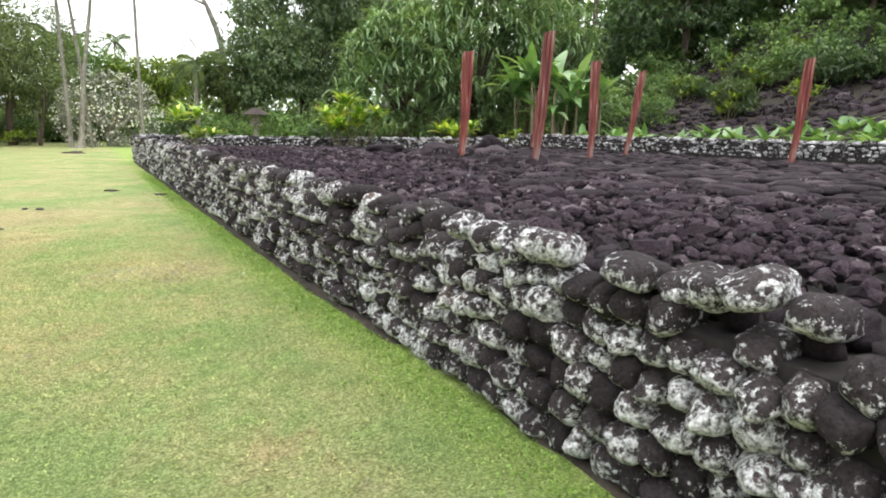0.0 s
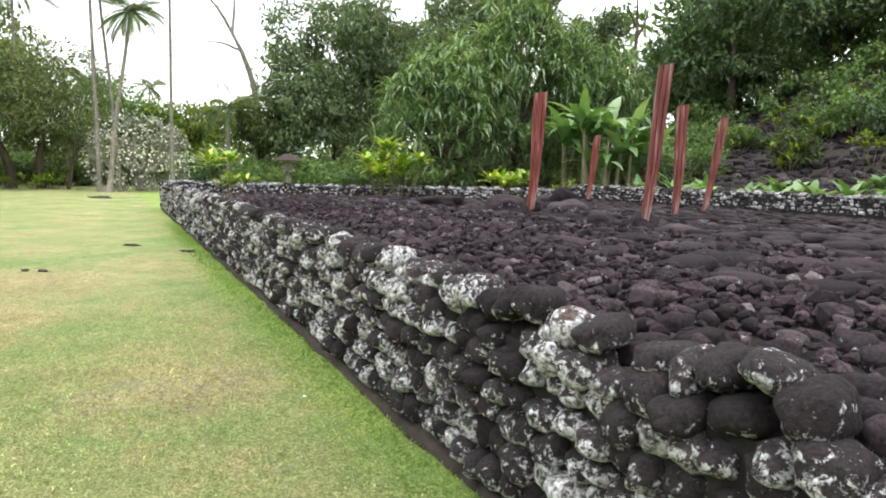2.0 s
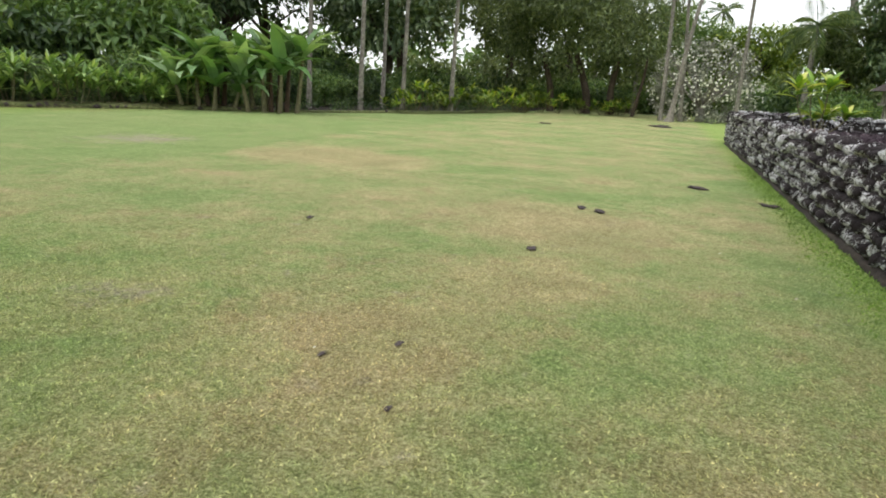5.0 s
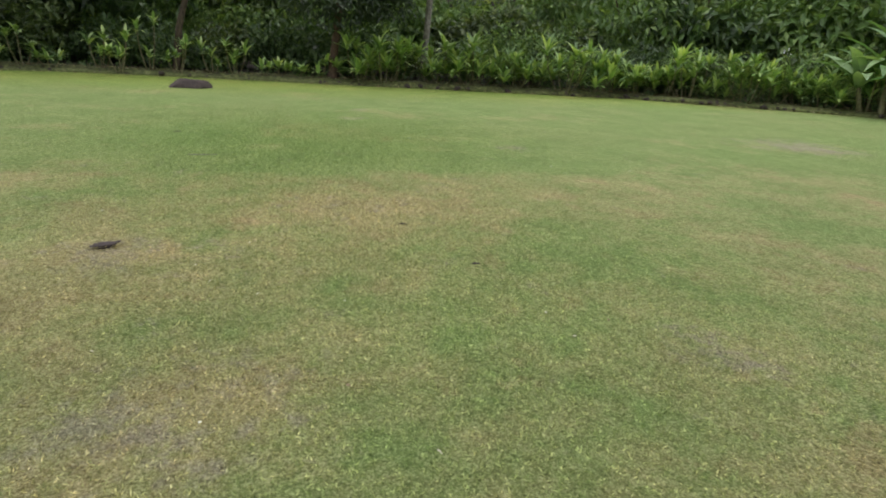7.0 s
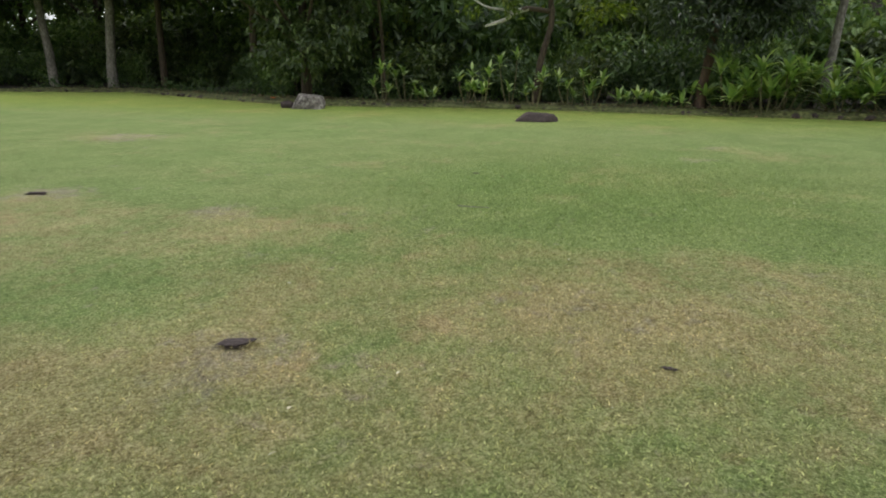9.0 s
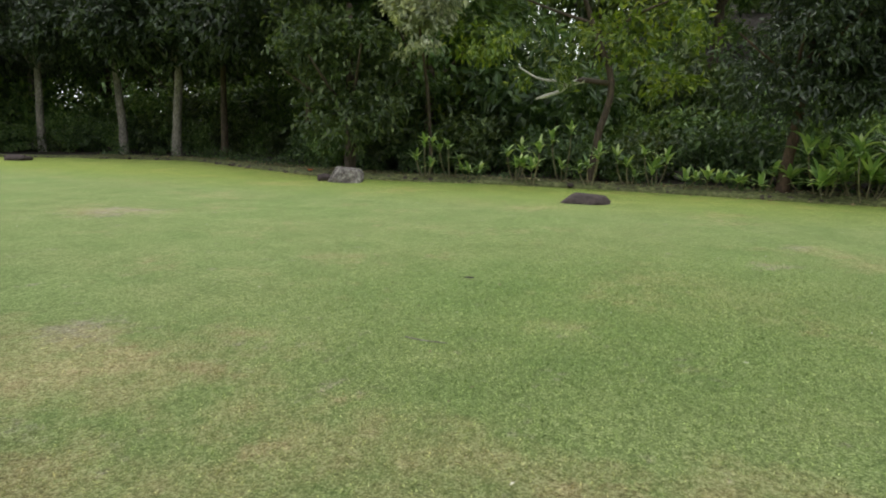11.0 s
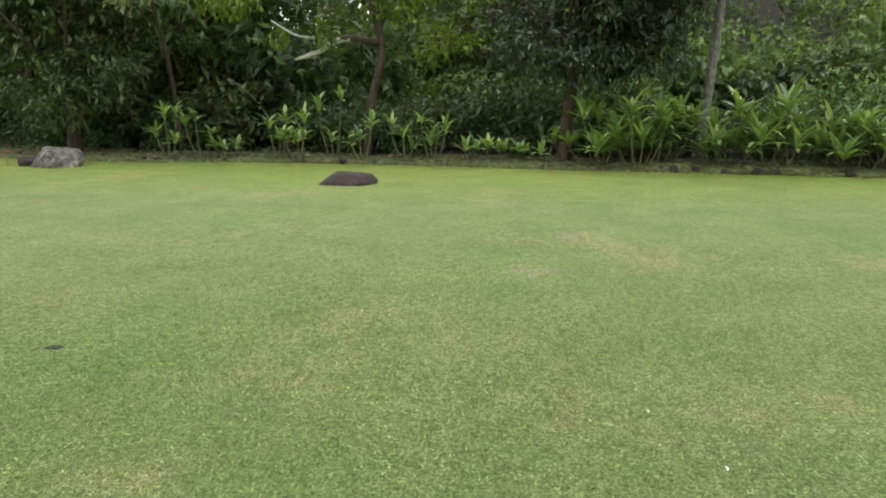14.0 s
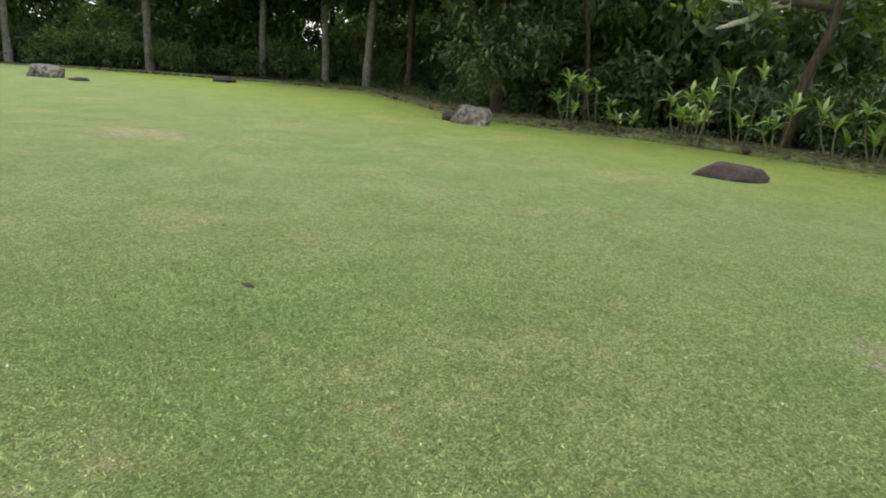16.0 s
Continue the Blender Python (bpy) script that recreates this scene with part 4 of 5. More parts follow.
def banana_plant(x, y, stems, high, label, leaf_len=1.9, z=None, group="banana plants", leaf=None, lw=0.5):
    z = float(ground_z(np.array(x), np.array(y))) if z is None else z
    ob = thing("banana_plant", (x, y, z), label, "banana plant", group)
    for q in range(stems):
        a = q * 2.4
        r = 0.55 * math.sqrt(q / max(1, stems)) * (1 + stems / 8)
        h = high * rng.uniform(0.3, 1.0)
        foot = np.array([math.cos(a) * r, math.sin(a) * r, 0])
        tip = foot * 1.25 + [0, 0, h]
        stem = part("stem", mesh_of("stem", *tube([tuple(foot - [0, 0, 0.05]), tuple((foot + tip) / 2), tuple(tip)], [0.12, 0.09, 0.05], 7), True), M_STEM if q % 3 else M_BARKRED, ob)
        m = 8
        part("leaf_crown", mesh_of("leaf_crown", *straps(np.tile(tip, (m, 1)) - [0, 0, 0.1], np.arange(m) * 2.4 + q, rng.uniform(0.55, 1.4, m), leaf_len * rng.uniform(0.65, 1.1, m), lw * rng.uniform(0.75, 1.1, m), rng.uniform(0.7, 1.7, m), 7)), leaf or M_BANANA, stem)
    return ob


# platform planting and the slope behind it
CRO = "yellow-green variegated croton shrub growing on the platform"
rosette_plant("croton_shrub", 1.75, 24.0, 7, 0.6, 0.15, 1.2, M_CROTON, CRO, "shrub", "crotons", 0.5, 15, 0.75)
rosette_plant("croton_shrub", 7.0, 23.6, 8, 0.66, 0.18, 1.6, M_CROTON, CRO, "shrub", "crotons", 0.55, 17, 0.8)
rosette_plant("croton_shrub", 7.9, 23.8, 9, 0.66, 0.18, 1.8, M_CROTON, CRO, "shrub", "crotons", 0.6, 17, 0.8)
rosette_plant("croton_shrub", 11.7, 21.6, 5, 0.62, 0.16, 0.7, M_CROTON, CRO, "shrub", "crotons", 0.45, 15, 0.95)
rosette_plant("croton_shrub", 10.8, 21.4, 4, 0.62, 0.16, 0.55, M_CROTON, CRO, "shrub", "crotons", 0.4, 15, 0.95)
rosette_plant("croton_shrub", 14.3, 22.3, 3, 0.35, 0.10, 0.4, M_CROTON, CRO, "shrub", "crotons", 0.3, 12, 1.0)
BAN = "clump of banana plants with broad arching leaves"
for x, y, st, h in ((18.6, 25.4, 6, 4.0), (20.4, 25.8, 5, 3.6), (21.8, 25.6, 4, 2.8), (19.2, 27.6, 5, 4.4)):
    banana_plant(x, y, st, h, BAN, 2.4, lw=0.62)
for x, y, h in ((22.5, 19.5, 0.25), (23.8, 17.5, 0.3), (25.2, 20.6, 0.35), (24.2, 15.0, 0.3), (25.5, 13.0, 0.5), (23.4, 12.0, 0.3), (26.5, 17.0, 0.4), (21.0, 22.0, 0.5), (22.3, 23.0, 0.5), (27.0, 14.8, 0.6), (24.5, 9.8, 0.4), (26.4, 10.4, 0.5), (19.5, 23.5, 0.6)):
    banana_plant(x, y, 3, h, "low clump of young banana plants on the slope", 1.25, lw=0.36)
for x, y in ((31.5, 24.5), (36.5, 26.5), (39.5, 31.0), (33.0, 21.0), (42.0, 27.0), (35.0, 30.5)):
    rosette_plant("croton_shrub", x, y, 7, 0.6, 0.13, 1.7, M_LIGHT, "bright green shrub on the dark hillside", "shrub", "hillside shrubs", 0.6, 14)
rosette_plant("croton_shrub", 11.5, 29.0, 6, 0.7, 0.10, 1.6, M_PALM, "grey-green strap-leaved plant behind the platform", "shrub", "", 0.6, 14)

# hillside wood
for x, y, s in ((46, 44, 1.0), (52, 36, 1.1), (50, 27, 1.0), (56, 20, 1.2), (44, 52, 0.9), (62, 32, 1.3), (36, 44, 0.75), (43, 38, 1.25), (47, 20, 0.95), (41, 50, 1.0), (30, 52, 0.9), (54, 52, 1.2), (60, 45, 1.2), (38, 46, 0.8), (48, 12, 1.0), (38, 56, 0.9), (66, 10, 1.2), (33, 48, 0.75)):
    tree("hillside_tree", "green tree on the wooded hillside", x, y, [(0, 0, -0.3, 0.3 * s), (0.2, 0, 3, 0.22 * s), (0, 0, 6 * s, 0.1)], simple_limbs(3 * s, 2.6, 4, 0.14), puff(0, 0, 5.2 * s, 5.2 * s, 4.8 * s, 4.6 * s, 9), 5500 if s < 1.05 else 9500, 0.58, (M_NORTHDEEP, M_DEEP, M_DEEP)[int(x) % 3], M_BARK, 0.8, group="hillside trees")

# ---- west edge of the lawn ----
EDGE = [(-4, -46), (-15, -41), (-24, -34.4), (-30.3, -24), (-31.5, -17.5), (-27.0, -8.0), (-26.0, -3.6), (-26.3, 0.5), (-26.1, 5), (-25.8, 9), (-25.6, 12.5), (-25.2, 16), (-24.4, 19.8), (-21.2, 25.2), (-18.2, 28.8), (-15.5, 33.0), (-12.5, 40), (-11, 48)]
ev, ef = tube([(x, y, -0.03) for x, y in EDGE], [0.13] * len(EDGE), 9, 0.32)
tagged(part("kerb", mesh_of("kerb", ev, ef, True), plain_material("mossy_earth_edge", [(0.3, (0.05, 0.06, 0.02)), (0.55, (0.13, 0.15, 0.05)), (0.75, (0.26, 0.24, 0.14))], 9, bump=0.9, depth=0.04), None), "low mossy stone edging between lawn and planting", "edging", "", "structure")


def along(points, step):
    """Places along a line of points, with the running distance."""
    out, rest = [], 0.0
    for (xa, ya), (xb, yb) in zip(points, points[1:]):
        length = math.hypot(xb - xa, yb - ya)
        t = rest
        while t < length:
            out.append((xa + (xb - xa) * t / length, ya + (yb - ya) * t / length))
            t += step
        rest = t - length
    return out


bed_line = np.array(along(EDGE[3:15], 0.4))
bed_out = unit(np.gradient(bed_line, axis=0) @ np.array([[0.0, 1.0], [-1.0, 0.0]]))  # towards the wood
bed_cross = ((-0.10, -0.06), (0.0, 0.05), (0.10, 0.13), (0.35, 0.17), (0.8, 0.15), (1.5, 0.16), (2.3, 0.13), (3.0, -0.1))
bv = np.array([[(*(p + o * (u + 0.06 * noise.noise((p[0], p[1] * 1.3, u)))), h + 0.05 * noise.noise((p[0] * 1.6, p[1] * 1.6, u)) + 0.03 * noise.noise((p[0] * 5, p[1] * 5, u * 3))) for u, h in bed_cross] for p, o in zip(bed_line, bed_out)])
m, w = bv.shape[:2]
bi, bj = np.meshgrid(np.arange(m - 1), np.arange(w - 1), indexing="ij")
bk = (bi * w + bj).ravel()
M_BED = plain_material("mossy_soil_bed", [(0.32, (0.030, 0.026, 0.014)), (0.48, (0.075, 0.080, 0.028)), (0.60, (0.15, 0.17, 0.055)), (0.74, (0.27, 0.24, 0.14))], 7, bump=1.0, depth=0.05)
bed = mesh_of("planting_bed", bv.reshape(-1, 3), np.stack([bk, bk + 1, bk + w + 1, bk + w], 1), True)
tagged(part("planting_bed", bed, M_BED, None), "raised mossy bed of earth along the lawn's edge", "planting bed", "", "structure")
n = 2600
q = rng.integers(len(bed_line), size=n)
lp = np.concatenate([bed_line[q] + bed_out[q] * rng.uniform(-0.5, 1.6, (n, 1)) + rng.normal(size=(n, 2)) * 0.2, np.full((n, 1), 0.17)], 1)
lp[:, 2] = np.where(((lp[:, :2] - bed_line[q]) * bed_out[q]).sum(1) > 0.1, 0.19, 0.02)
tagged(part("fallen_leaves", mesh_of("fallen_leaves", *leaves(lp, rng.normal(size=(n, 3)) * [1, 1, 0.15], np.tile([0, 0, 1.0], (n, 1)) + rng.normal(size=(n, 3)) * 0.3, rng.uniform(0.05, 0.14, n), rng.uniform(0.03, 0.06, n))), leaf_material("dry_brown_leaf", [(0, (0.07, 0.04, 0.02)), (0.5, (0.2, 0.13, 0.07)), (0.85, (0.4, 0.33, 0.2)), (1, (0.6, 0.55, 0.42))], 0.7, 0.1), None), "dry brown leaves fallen along the planted border", "leaves", "", "stuff")
edge_rows = []
for x, y in along(EDGE[2:], 0.2):
    r = rng.uniform(0.04, 0.13)
    edge_rows.append(((x + rng.uniform(-0.35, 0.12), y + rng.uniform(-0.1, 0.1), rng.uniform(0, 0.08)), (r, r * rng.uniform(0.7, 1.4), r * 0.7), rng.uniform(0, 6.28), rng.uniform(-0.4, 0.4)))
tagged(part("edging_stones", mesh_of("edging_stones", *stones_joined(edge_rows, 1), True), M_ROCK, None), "small dark stones along the planted border", "stones", "", "stuff")
cover_blobs = [((x - 1.7 + rng.uniform(-0.5, 0.4), y + rng.uniform(-0.4, 0.4), 0.18 + 0.12 * rng.random()), (0.75, 0.75, 0.32)) for x, y in along(EDGE[3:], 0.75)]
tagged(part("ground_cover", mesh_of("ground_cover", *crown(cover_blobs, 15000, 0.15, 0.28)), M_DEEP, None), "low leafy ground cover under the trees", "ground cover", "", "stuff")
TI = "green ti plant with thin canes in the border of the lawn"
TIG = "ti plants along the border"
for x, y, h, st in ((-26.3, -2.0, 1.3, 4), (-26.5, -1.2, 1.2, 3), (-26.4, -0.4, 0.7, 3), (-26.6, 1.0, 1.2, 4), (-26.3, 1.6, 1.2, 4), (-26.6, 2.5, 1.75, 3), (-26.2, 3.4, 1.25, 4), (-26.4, 4.5, 0.9, 3), (-26.5, 5.2, 1.0, 4), (-26.3, 6.0, 0.4, 2), (-26.4, 6.6, 0.5, 2), (-26.5, 7.4, 0.6, 3), (-26.2, 8.0, 0.6, 2)):
    rosette_plant("ti_plant", x, y, st, 0.44, 0.105, h, M_TI, TI, "ti plant", TIG, 0.26, 11, up=1.45, z=0.12)
for x, y in along([(-26.2, 9.2), (-25.9, 12.4), (-25.5, 16), (-24.9, 20), (-21.8, 25.4), (-19.6, 27.6)], 1.0):
    rosette_plant("ti_plant", x + rng.uniform(-0.6, 0.2), y + rng.uniform(-0.3, 0.3), 8, 0.72, 0.115, rng.uniform(1.0, 1.75), M_TI, "dense leafy ti plant in the border hedge", "ti plant", TIG, 0.55, 21, up=1.4)
for x, y in along([(-15.0, 35), (-12.5, 41), (-10.5, 47), (-4, 53)], 1.3):
    rosette_plant("croton_shrub", x + rng.uniform(-0.8, 0.4), y, 6, 0.5, 0.12, rng.uniform(0.7, 1.7), M_CROTON if rng.random() < 0.6 else M_LIGHT, "light green shrub at the foot of the trees", "shrub", "shrubs under the trees", 0.5, 13)
banana_plant(-17.9, 28.6, 9, 2.5, BAN, 2.3, lw=0.6)
banana_plant(-20.2, 27.4, 9, 2.2, BAN, 2.3, lw=0.6)

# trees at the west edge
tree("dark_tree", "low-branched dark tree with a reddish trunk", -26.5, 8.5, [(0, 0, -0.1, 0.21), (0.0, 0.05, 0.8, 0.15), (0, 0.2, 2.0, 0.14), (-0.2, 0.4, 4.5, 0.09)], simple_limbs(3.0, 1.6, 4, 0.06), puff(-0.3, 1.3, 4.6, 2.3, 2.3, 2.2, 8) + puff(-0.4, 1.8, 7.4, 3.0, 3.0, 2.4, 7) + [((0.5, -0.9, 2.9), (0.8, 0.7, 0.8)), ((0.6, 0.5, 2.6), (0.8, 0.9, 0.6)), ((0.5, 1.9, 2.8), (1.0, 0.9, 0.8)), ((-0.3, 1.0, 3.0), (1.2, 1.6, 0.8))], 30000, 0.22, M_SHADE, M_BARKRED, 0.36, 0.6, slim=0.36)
lt = tree("flowering_tree", "sparse light-leaved tree with a bare pale branch", -27.4, 3.2, [(0, 0, -0.1, 0.13), (0.2, 0.2, 1.4, 0.11), (0.1, 0.5, 3.0, 0.10), (0, -0.2, 4.8, 0.08), (0, -1.0, 7, 0.05)], [[(0.8, -0.2, 3.05, 0.085), (1.0, -0.6, 2.92, 0.08), (1.05, -0.85, 2.72, 0.065), (1.1, -1.2, 2.6, 0.055), (1.1, -1.55, 2.5, 0.025)], [(1.0, -0.6, 2.9, 0.06), (1.1, -1.0, 3.02, 0.04), (1.15, -1.5, 3.1, 0.03), (1.2, -2.1, 3.45, 0.02)], [(0.1, 0.4, 3.0, 0.08), (0.8, -0.2, 3.05, 0.08), (0.95, -0.4, 3.0, 0.04)], [(0, -0.2, 4.8, 0.06), (0.4, -1.4, 5.2, 0.04), (0.6, -3.0, 5.9, 0.02)], [(0, 0, 4.2, 0.06), (0.5, 1.2, 4.9, 0.04), (0.6, 2.8, 5.4, 0.02)]], [((1.1, -1.3, 3.2), (0.5, 0.7, 0.35)), ((0.9, -3.2, 4.3), (0.9, 1.2, 0.6)), ((0.7, 0.6, 4.2), (0.9, 1.3, 0.6)), ((0.3, 2.3, 4.6), (1.0, 1.1, 0.7)), ((0, -0.5, 6.4), (1.6, 2.6, 0.8)), ((-0.4, 2.0, 3.0), (0.8, 1.0, 0.5))], 3400, 0.24, M_LIGHT, M_BARK, 0.35)
for limb in [c for c in lt.children if c.name.startswith("limb")][:2]:
    limb.data.materials[0] = M_BLEACHED
tree("dark_tree", "dense glossy dark tree behind a grey boulder", -27.4, -5.6, [(0, 0, -0.1, 0.22), (0, 0, 2, 0.18), (0, 0, 6, 0.1)], simple_limbs(2, 2.4, 6, 0.1), puff(0, -0.2, 3.9, 2.3, 2.6, 2.1, 8) + puff(-0.6, -1.4, 7.6, 2.8, 3.4, 2.4, 6) + [((0.9, 0.1, 1.9), (1.0, 1.5, 1.0)), ((0.6, 1.6, 2.4), (0.9, 0.9, 0.9))], 21000, 0.26, M_MANGO, M_BARK, 0.42, 0.5)
tree("silver_tree", "pale silvery-leaved tree overhanging the lawn's edge", -28.0, -2.6, [(0, 0, -0.1, 0.07), (0.5, 0.1, 2.5, 0.055), (2.3, 0.6, 4.7, 0.04)], [], [((2.6, 0.7, 4.6), (0.5, 0.8, 0.8)), ((2.4, 1.2, 5.6), (0.6, 0.9, 0.7)), ((2.3, 0.3, 5.3), (0.5, 0.7, 0.6))], 2300, 0.25, M_SILVER, M_BARK, 0.3, 0.6)
# crowns in M_SHADE: the canopy's shade is put into the leaf colour
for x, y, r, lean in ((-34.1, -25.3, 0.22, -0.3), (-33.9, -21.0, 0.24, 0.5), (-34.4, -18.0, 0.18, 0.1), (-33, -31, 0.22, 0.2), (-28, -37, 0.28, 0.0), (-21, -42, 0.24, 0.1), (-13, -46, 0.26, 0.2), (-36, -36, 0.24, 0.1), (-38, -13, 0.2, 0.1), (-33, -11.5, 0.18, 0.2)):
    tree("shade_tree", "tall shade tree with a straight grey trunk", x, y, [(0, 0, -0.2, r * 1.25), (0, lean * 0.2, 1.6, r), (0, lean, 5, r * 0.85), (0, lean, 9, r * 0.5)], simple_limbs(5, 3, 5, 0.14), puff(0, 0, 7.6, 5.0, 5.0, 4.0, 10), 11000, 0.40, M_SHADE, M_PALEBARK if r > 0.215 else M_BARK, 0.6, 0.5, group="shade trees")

# understorey and the wood behind
SHRUB = []
for q, (leaf, size) in enumerate(((M_DEEP, 0.20), (M_MID, 0.19), (M_MANGO, 0.22), (M_MID, 0.16))):
    SHRUB.append(mesh_of("foliage", *crown(puff(0, 0, 1.1, 1.5, 1.5, 1.25, 7), 1900, size * 1.25, 0.38, droop=0.3)))
    SHRUB[-1].materials.append(leaf)


STEMS = []
for q in range(4):
    a = q * 1.7
    STEMS.append(mesh_of("stem", *tube([(0.1 * math.cos(a), 0.1 * math.sin(a), 0), (0.25 * math.cos(a), 0.25 * math.sin(a), 0.6), (0.6 * math.cos(a), 0.6 * math.sin(a), 1.5)], [0.05, 0.035, 0.015], 5), True))
    STEMS[-1].materials.append(M_BARK)


def shrub(x, y, s, q, label="dense shrub in the shade at the edge of the wood"):
    ob = thing("shrub", (x, y, float(ground_z(np.array(x), np.array(y))) - 0.1), label, "shrub", "understorey shrubs")
    part("foliage", SHRUB[q], None, ob)
    for k in range(2):
        part("stem", STEMS[(q + k) % 4], None, ob)
    ob.scale = (s, s, s * rng.uniform(0.85, 1.2))
    ob.rotation_euler = (0, 0, rng.uniform(0, 6.28))
    return ob


for x, y in along([(-8, -48), (-20, -44), (-31, -35), (-36, -26), (-36.5, -14), (-30.5, -8), (-29, 0), (-28.8, 8), (-28.8, 14), (-27.6, 20), (-24, 27), (-21, 31), (-20, 42), (-14, 56)], 1.5):
    shrub(x + rng.uniform(-0.7, 0.5), y + rng.uniform(-0.5, 0.5), rng.uniform(0.75, 1.15), int(rng.choice([0, 0, 2])) if -7 < y < 15 else int(rng.integers(4)))
for x, y in along([(-6, -53), (-22, -49), (-34, -40), (-41, -26), (-41, -14), (-34, -6), (-32.5, 2)], 2.0) + along([(-31, 24), (-27, 33), (-25, 45)], 2.0):
    shrub(x + rng.uniform(-0.9, 0.9), y + rng.uniform(-0.5, 0.5), rng.uniform(1.7, 2.5), int(rng.integers(4)), "tall shrub in the wood")
for x, y in along([(20.5, 30), (28, 36), (34, 34), (38, 26), (38, 14), (36, 2)], 1.9) + [(27, 29), (30, 29.5), (33.5, 25), (32.5, 12)]:
    shrub(x + rng.uniform(-1, 1), y + rng.uniform(-1, 1), rng.uniform(0.8, 1.3), int(rng.integers(4)), "dark shrub on the hillside")
for x, y in along([(-30, 46), (-18, 56), (-4, 60), (5, 60), (14, 47), (22, 42), (30, 42)], 1.5) + [(q[0], q[1]) for q in along([(-34, 52), (-18, 60), (-2, 64), (8, 66)], 1.6)] + along([(6, 54), (10, 46), (15, 38), (22, 37)], 1.6):
    shrub(x + rng.uniform(-1, 1), y + rng.uniform(-1, 1), rng.uniform(0.8, 1.4), int(rng.integers(4)), "shrub beneath the tall trees")
for x, y, s in [(*p, rng.uniform(0.85, 1.25)) for p in along([(-4, -56), (-20, -53), (-38, -42), (-44, -28), (-44, -12), (-38, -7)], 5.0) + along([(-33, 31), (-28, 42)], 4.5) + [(-31.5, -4.5), (-36, -5.5), (-41, 0.5), (-42, 6), (-43, 11)]]:
    tree("wood_tree", "tree of the dense wood beyond the lawn", x, y, [(0, 0, -0.2, 0.25), (0, 0.2, 3, 0.2), (0, 0, 8, 0.1)], simple_limbs(3, 2.6, 4, 0.12), puff(0, 0, 5.6 * s, 4.0 * s, 4.0 * s, 4.2 * s, 9), 4200, 0.52, (M_MID, M_DEEP, M_MID, M_MANGO)[int(rng.integers(4))], M_BARK, 0.6, group="trees of the wood")
HILL = []
for leaf, size in ((M_MID, 0.34), (M_MID, 0.28), (M_LIGHT, 0.26), (M_SILVER, 0.30), (M_MANGO, 0.36)):
    HILL.append(mesh_of("foliage", *crown(puff(0, 0, 0.9, 1.5, 1.5, 1.3, 7), 2000, size * 0.9, 0.38, droop=0.3)))
    HILL[-1].materials.append(leaf)
for row, x in enumerate((-32.5, -35)):
    for y in np.arange(-3 + row % 2, 36, 1.55 + 0.2 * row):
        px, py = x + rng.uniform(-1.2, 1.2), y + rng.uniform(-0.6, 0.6)
        if py > 22 and px > -36:
            continue
        ob = thing("shrub", (px, py, float(ground_z(np.array(px), np.array(py))) - 0.2), "leafy shrub on the overgrown slope beyond the border", "shrub", "slope shrubs")
        part("foliage", HILL[int(rng.choice([0, 0, 1, 1, 2, 4, 4]))], None, ob)
        for k in range(2):
            part("stem", STEMS[k], None, ob)
        k = rng.uniform(0.8, 1.35) * (1 + 0.12 * row)
        ob.scale, ob.rotation_euler = (k, k, k * rng.uniform(0.9, 1.4)), (0, 0, rng.uniform(0, 6.28))
slope = []
for row, x in enumerate((-38, -41.5, -45.5, -50, -55)):
    for y in np.arange(-4 + row % 2, 38, 2.0 + 0.25 * row):
        px, py, k = x + rng.uniform(-1.2, 1.2), y + rng.uniform(-0.6, 0.6), rng.uniform(0.9, 1.5) * (1 + 0.1 * row)
        slope.append(((px, py, float(ground_z(np.array(px), np.array(py))) + 0.8 * k), (1.6 * k, 1.6 * k, 1.5 * k)))
for tone, mat in enumerate((M_MID, M_NORTHDEEP, M_LIGHT)):
    mine = [b for q, b in enumerate(slope) if (q * 7) % 5 in ((0, 1, 3), (2,), (4,))[tone]]
    tagged(part("slope_growth", mesh_of("slope_growth", *crown(mine, 36000 if tone == 0 else 12000, 0.33, 0.5)), mat, None), "tangled green growth over the slope of the wood", "undergrowth", "", "stuff")
hill_blobs = []
for x, y in along([(34, 42), (44, 36), (45, 24), (44, 8)], 1.7) + along([(50, 46), (52, 30), (52, 10)], 1.7):
    px, py, k = x + rng.uniform(-1, 1), y + rng.uniform(-1, 1), rng.uniform(0.9, 1.5)
    hill_blobs.append(((px, py, float(ground_z(np.array(px), np.array(py))) + 0.8 * k), (1.6 * k, 1.6 * k, 1.4 * k)))
tagged(part("slope_growth", mesh_of("slope_growth", *crown(hill_blobs, 26000, 0.42, 0.5)), M_MID, None), "thick green growth on the upper hillside", "undergrowth", "", "stuff")
far_bank = [((-52 + rng.uniform(-2, 2), y, z), (3.2, 3.2, 3.0)) for y in range(-50, 15, 4) for z in (2.5, 6.5, 10.5)]
tagged(part("wood_growth", mesh_of("wood_growth", *crown(far_bank, 22000, 0.6, 0.8)), M_DEEP, None), "deep green growth filling the back of the wood", "undergrowth", "", "stuff")
belt = [((x + rng.uniform(-1, 1), 76 + rng.uniform(-3, 3), 2.0), (4.2, 2.5, 2.6)) for x in range(-60, 48, 4)]
tagged(part("far_hedge", mesh_of("far_hedge", *crown(belt, 16000, 0.75, 0.9)), M_NORTH, None), "line of green bushes closing the far side", "hedge", "", "stuff")
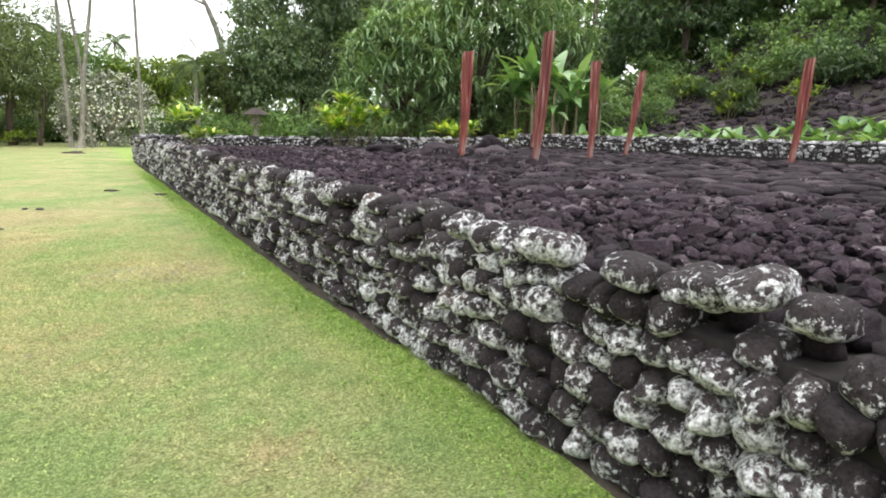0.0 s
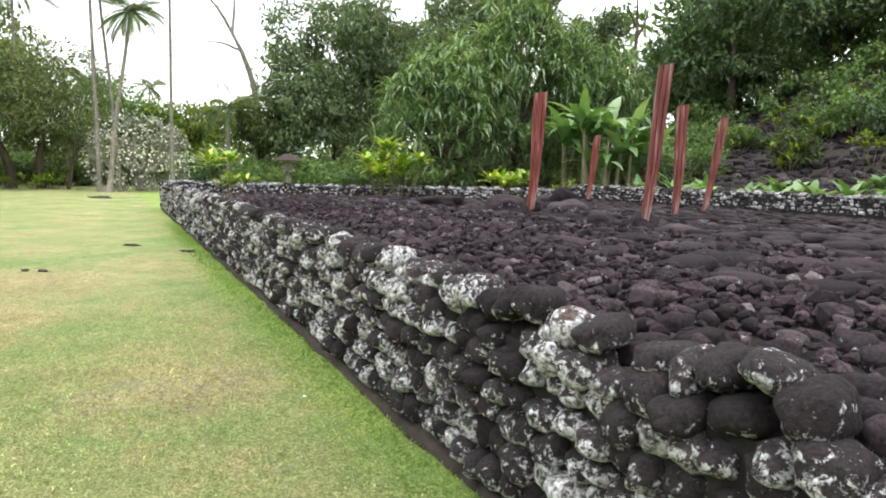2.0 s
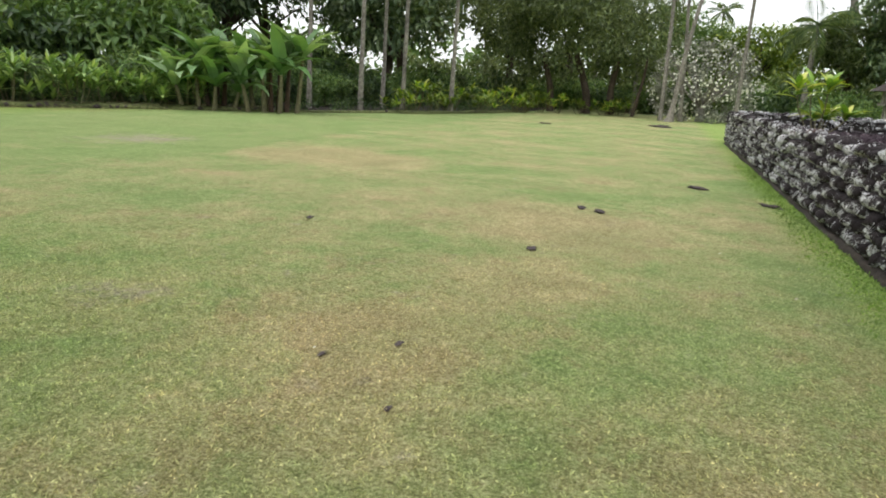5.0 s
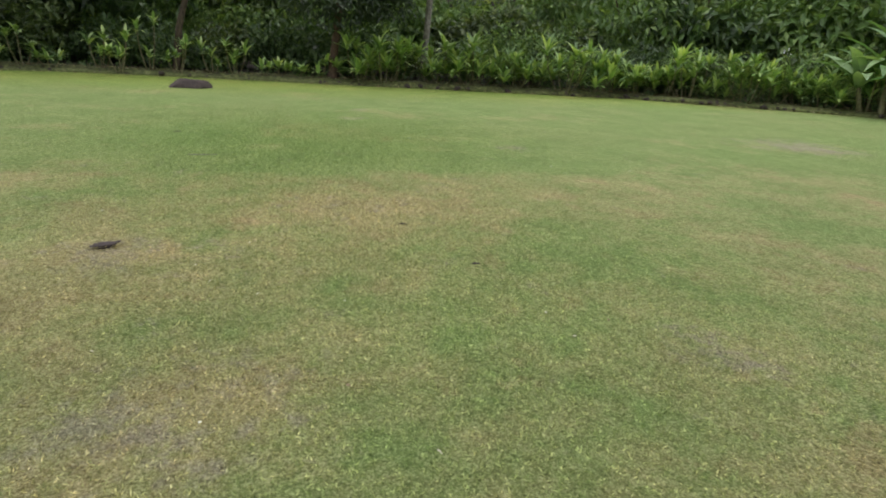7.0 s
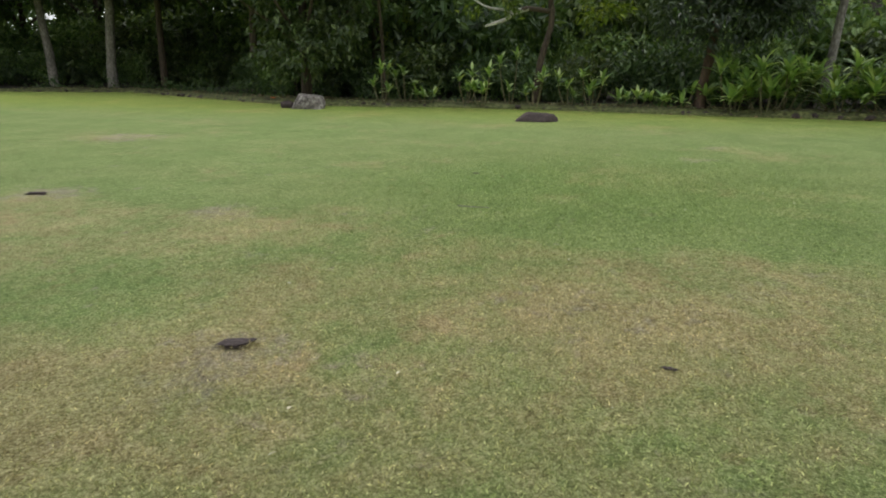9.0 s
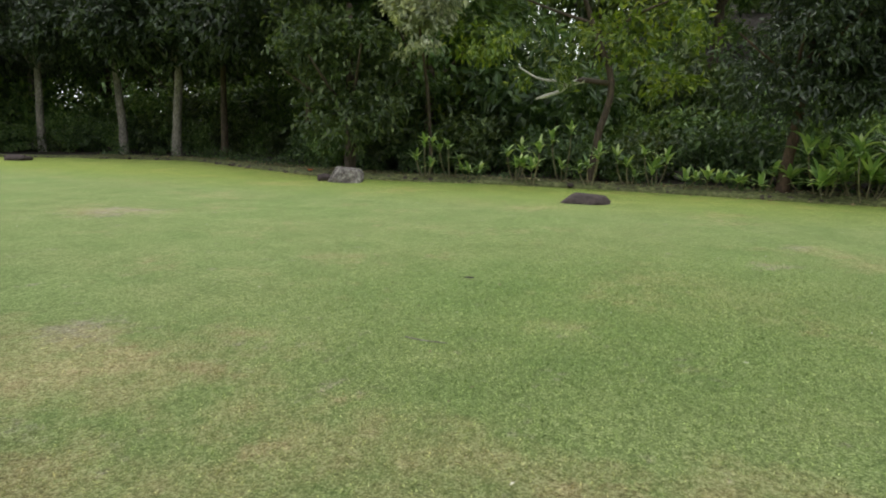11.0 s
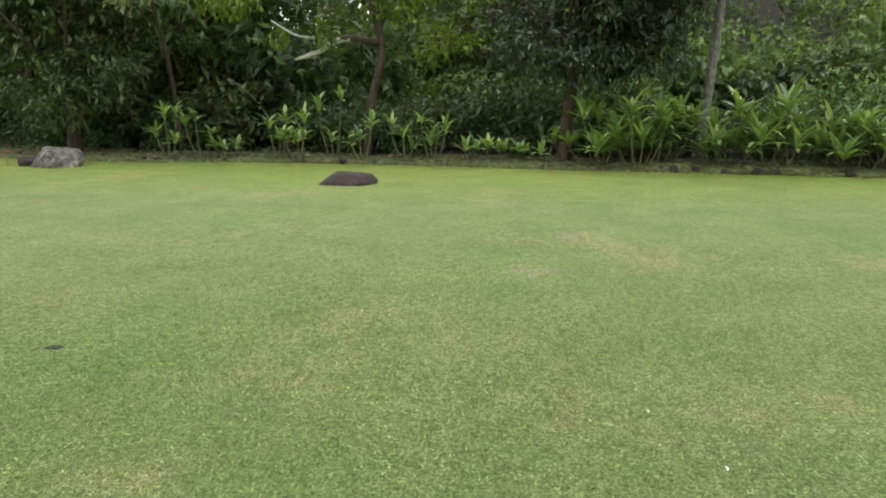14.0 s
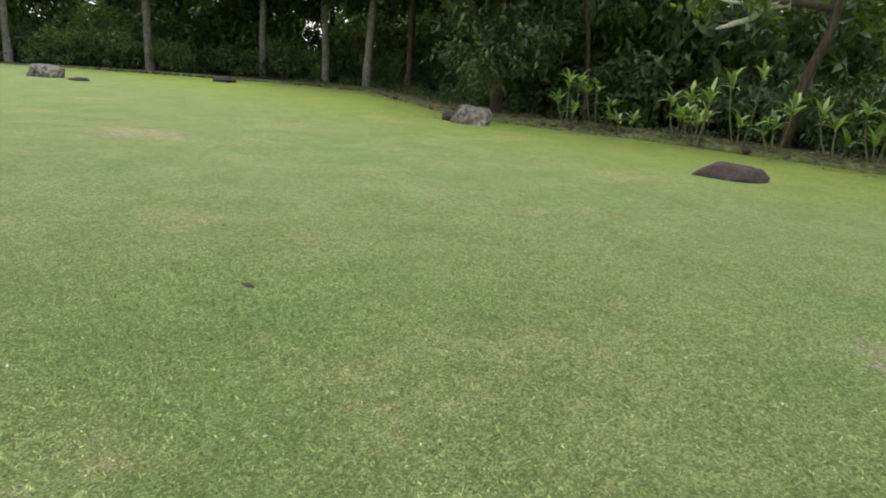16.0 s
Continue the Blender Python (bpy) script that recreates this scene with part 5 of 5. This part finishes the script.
for x, y, h, r, leaf in ((30.5, 60, 16.5, 4.4, M_NORTHDEEP), (47, 60, 14.0, 4.2, M_NORTHDEEP), (38.0, 61, 18.5, 4.4, M_NORTHDEEP), (24.5, 58, 12.0, 4.0, M_NORTHDEEP)):
    tree("broadleaf_tree", "tall tree with haze-paled leaf colour rising behind the pandanus", x, y, [(0, 0, -0.2, 0.4), (0.2, 0, 6, 0.3), (0, 0, h, 0.12)], simple_limbs(h * 0.6, 3, 5, 0.14), puff(0, 0, h, r, r, 4.0, 8), 7000, 0.5, leaf, M_PALEBARK, 0.7, group="trees of the wood")
bv, bf = crown([((-66, y, 8 + 3 * math.sin(y)), (7, 9, 11)) for y in range(-60, 70, 11)] + [((x, -66, 6), (9, 7, 9)) for x in range(-60, 20, 12)] + [((x, 98 + 4 * math.sin(x), 4), (9, 7, 4.5)) for x in range(-70, 60, 12)] + [((78, y, 34), (8, 10, 12)) for y in range(-30, 70, 12)] + [((64, 38, 24), (9, 10, 10)), ((56, 56, 15), (9, 9, 9)), ((68, 22, 26), (9, 10, 10)), ((46, 66, 9), (10, 8, 9)), ((66, 4, 24), (9, 10, 10)), ((34, 72, 7), (9, 7, 8))], 84000, 1.2, 1.7)
tagged(part("far_woods", mesh_of("far_woods", bv, bf), M_MID, None), "green woods closing the distance", "woods", "", "stuff")

# a small roofed shrine far behind the platform
lantern = thing("garden_lantern", (8.6, 44, 0.1), "small grey stone lantern with a flat roof", "lantern")
bm = bmesh.new()
for z, w, h in ((0.0, 0.5, 0.2), (0.2, 0.22, 1.0), (1.2, 0.6, 0.12), (1.32, 0.42, 0.5)):
    r = bmesh.ops.create_cube(bm, size=1)
    for v in r["verts"]:
        v.co = Vector((v.co.x * w, v.co.y * w, z + (v.co.z + 0.5) * h))
part("body", bm, M_BOULDER, lantern)
bm = bmesh.new()
r = bmesh.ops.create_cone(bm, segments=4, radius1=0.85, radius2=0.2, depth=0.35, cap_ends=True)
for v in r["verts"]:
    v.co = Matrix.Rotation(radians(45), 3, "Z") @ v.co + Vector((0, 0, 1.98))
part("roof", bm, M_ROCK, lantern)
lantern.scale = (1.3, 1.3, 1.2)

# ---- grass ----
def blades(n, spots, high, wide, mat, name, label):
    """Blades scattered about (x, y, spread in x, spread in y), thinning outwards."""
    c = np.array(spots)[rng.integers(len(spots), size=n)]
    p = np.concatenate([c[:, :2] + rng.normal(size=(n, 2)) * c[:, 2:], np.full((n, 1), -0.012)], 1)
    p[:, 2] += swell(p[:, 0], p[:, 1])
    p = p[(p[:, 0] < 0.0) & (p[:, 0] > -24)]
    n = len(p)
    ahead = rng.normal(size=(n, 3)) * [0.9, 0.9, 0.1] + [0, 0, 0.6]
    v, f = leaves(p, ahead, rng.normal(size=(n, 3)), high * rng.uniform(0.4, 1.4, n), wide * rng.uniform(0.6, 1.3, n))
    return tagged(part(name, mesh_of(name, v, f), mat, None), label, "grass", "", "stuff")


blades(380000, [(-1.2, 3.2, 1.3, 1.6), (-1.6, 6, 1.6, 1.8), (-1.8, 8, 1.6, 1.8), (-4.6, 6.4, 1.4, 1.8), (-5.8, 6.8, 1.4, 1.8), (-7.5, 6.2, 1.6, 1.9), (-9.3, 6.2, 1.8, 1.9), (-11.5, 6.2, 1.5, 1.8), (-12.8, 6.8, 1.5, 1.9), (-14.5, 6.8, 1.8, 2.2)], 0.024, 0.005, M_GRASS, "grass", "short mown dry yellow-green grass")
blades(15000, [(-0.1, y, 0.16, 0.9) for y in range(0, 22, 1)], 0.032, 0.012, M_WEED, "weeds", "fresh green weeds along the foot of the wall")

# ---- single stones of the wall and its top ----
stone_parts(near, M_WALL, wall_front)
stone_parts(near_top, M_TOP, platform)

slope_rows = []
for q in range(3000):
    x, y = rng.uniform(25, 45), rng.uniform(2, 38)
    r = rng.uniform(0.1, 0.42)
    slope_rows.append(((x, y, float(ground_z(np.array(x), np.array(y)))), (r, r * rng.uniform(0.7, 1.2), r * 0.6), rng.uniform(0, 6.28), rng.uniform(-0.4, 0.4)))
tagged(part("slope_rubble", mesh_of("slope_rubble", *stones_joined(slope_rows, 1)), M_TOP, None), "dark rubble lying on the hillside", "rubble", "", "stuff")

n = 420
lp = np.stack([rng.uniform(-24, -0.4, n), rng.uniform(-6, 24, n), np.full(n, 0.012)], -1)
tagged(part("fallen_leaves", mesh_of("fallen_leaves", *leaves(lp, rng.normal(size=(n, 3)) * [1, 1, 0.1], np.tile([0, 0, 1.0], (n, 1)) + rng.normal(size=(n, 3)) * 0.2, rng.uniform(0.015, 0.05, n), rng.uniform(0.01, 0.024, n))), leaf_material("fallen_leaf", [(0, (0.10, 0.06, 0.035)), (0.5, (0.3, 0.24, 0.15)), (0.75, (0.7, 0.68, 0.6)), (1, (0.8, 0.8, 0.75))], 0.7, 0.1), None), "small pale and brown fallen leaves on the lawn", "leaves", "", "stuff")
twig_v, twig_f = tube([(-11.3, 4.95, 0.012), (-11.27, 5.12, 0.018), (-11.3, 5.3, 0.014)], [0.004, 0.005, 0.003], 6, 0.1)
tagged(part("twig", mesh_of("twig", twig_v, twig_f, True), M_PALEBARK, None), "thin pale dry twig lying on the grass", "twig")

flower = thing("orange_flower", (-24.5, -5.35, 0), "small orange flower beside a grey boulder", "flower")
part("stem", mesh_of("stem", *tube([(0, 0, -0.02), (0.01, 0.01, 0.15), (0, 0.02, 0.3)], [0.008, 0.007, 0.005], 6), True), M_STEM, flower)
petal_dirs = np.array([(math.cos(a), math.sin(a), 0.5) for a in np.arange(12) * 1.05])
part("petals", mesh_of("petals", *leaves(np.tile([0, 0.02, 0.3], (12, 1)), petal_dirs, np.tile([0, 0, 1.0], (12, 1)), np.full(12, 0.13), np.full(12, 0.085))), M_ORANGE, flower, "orange petals")
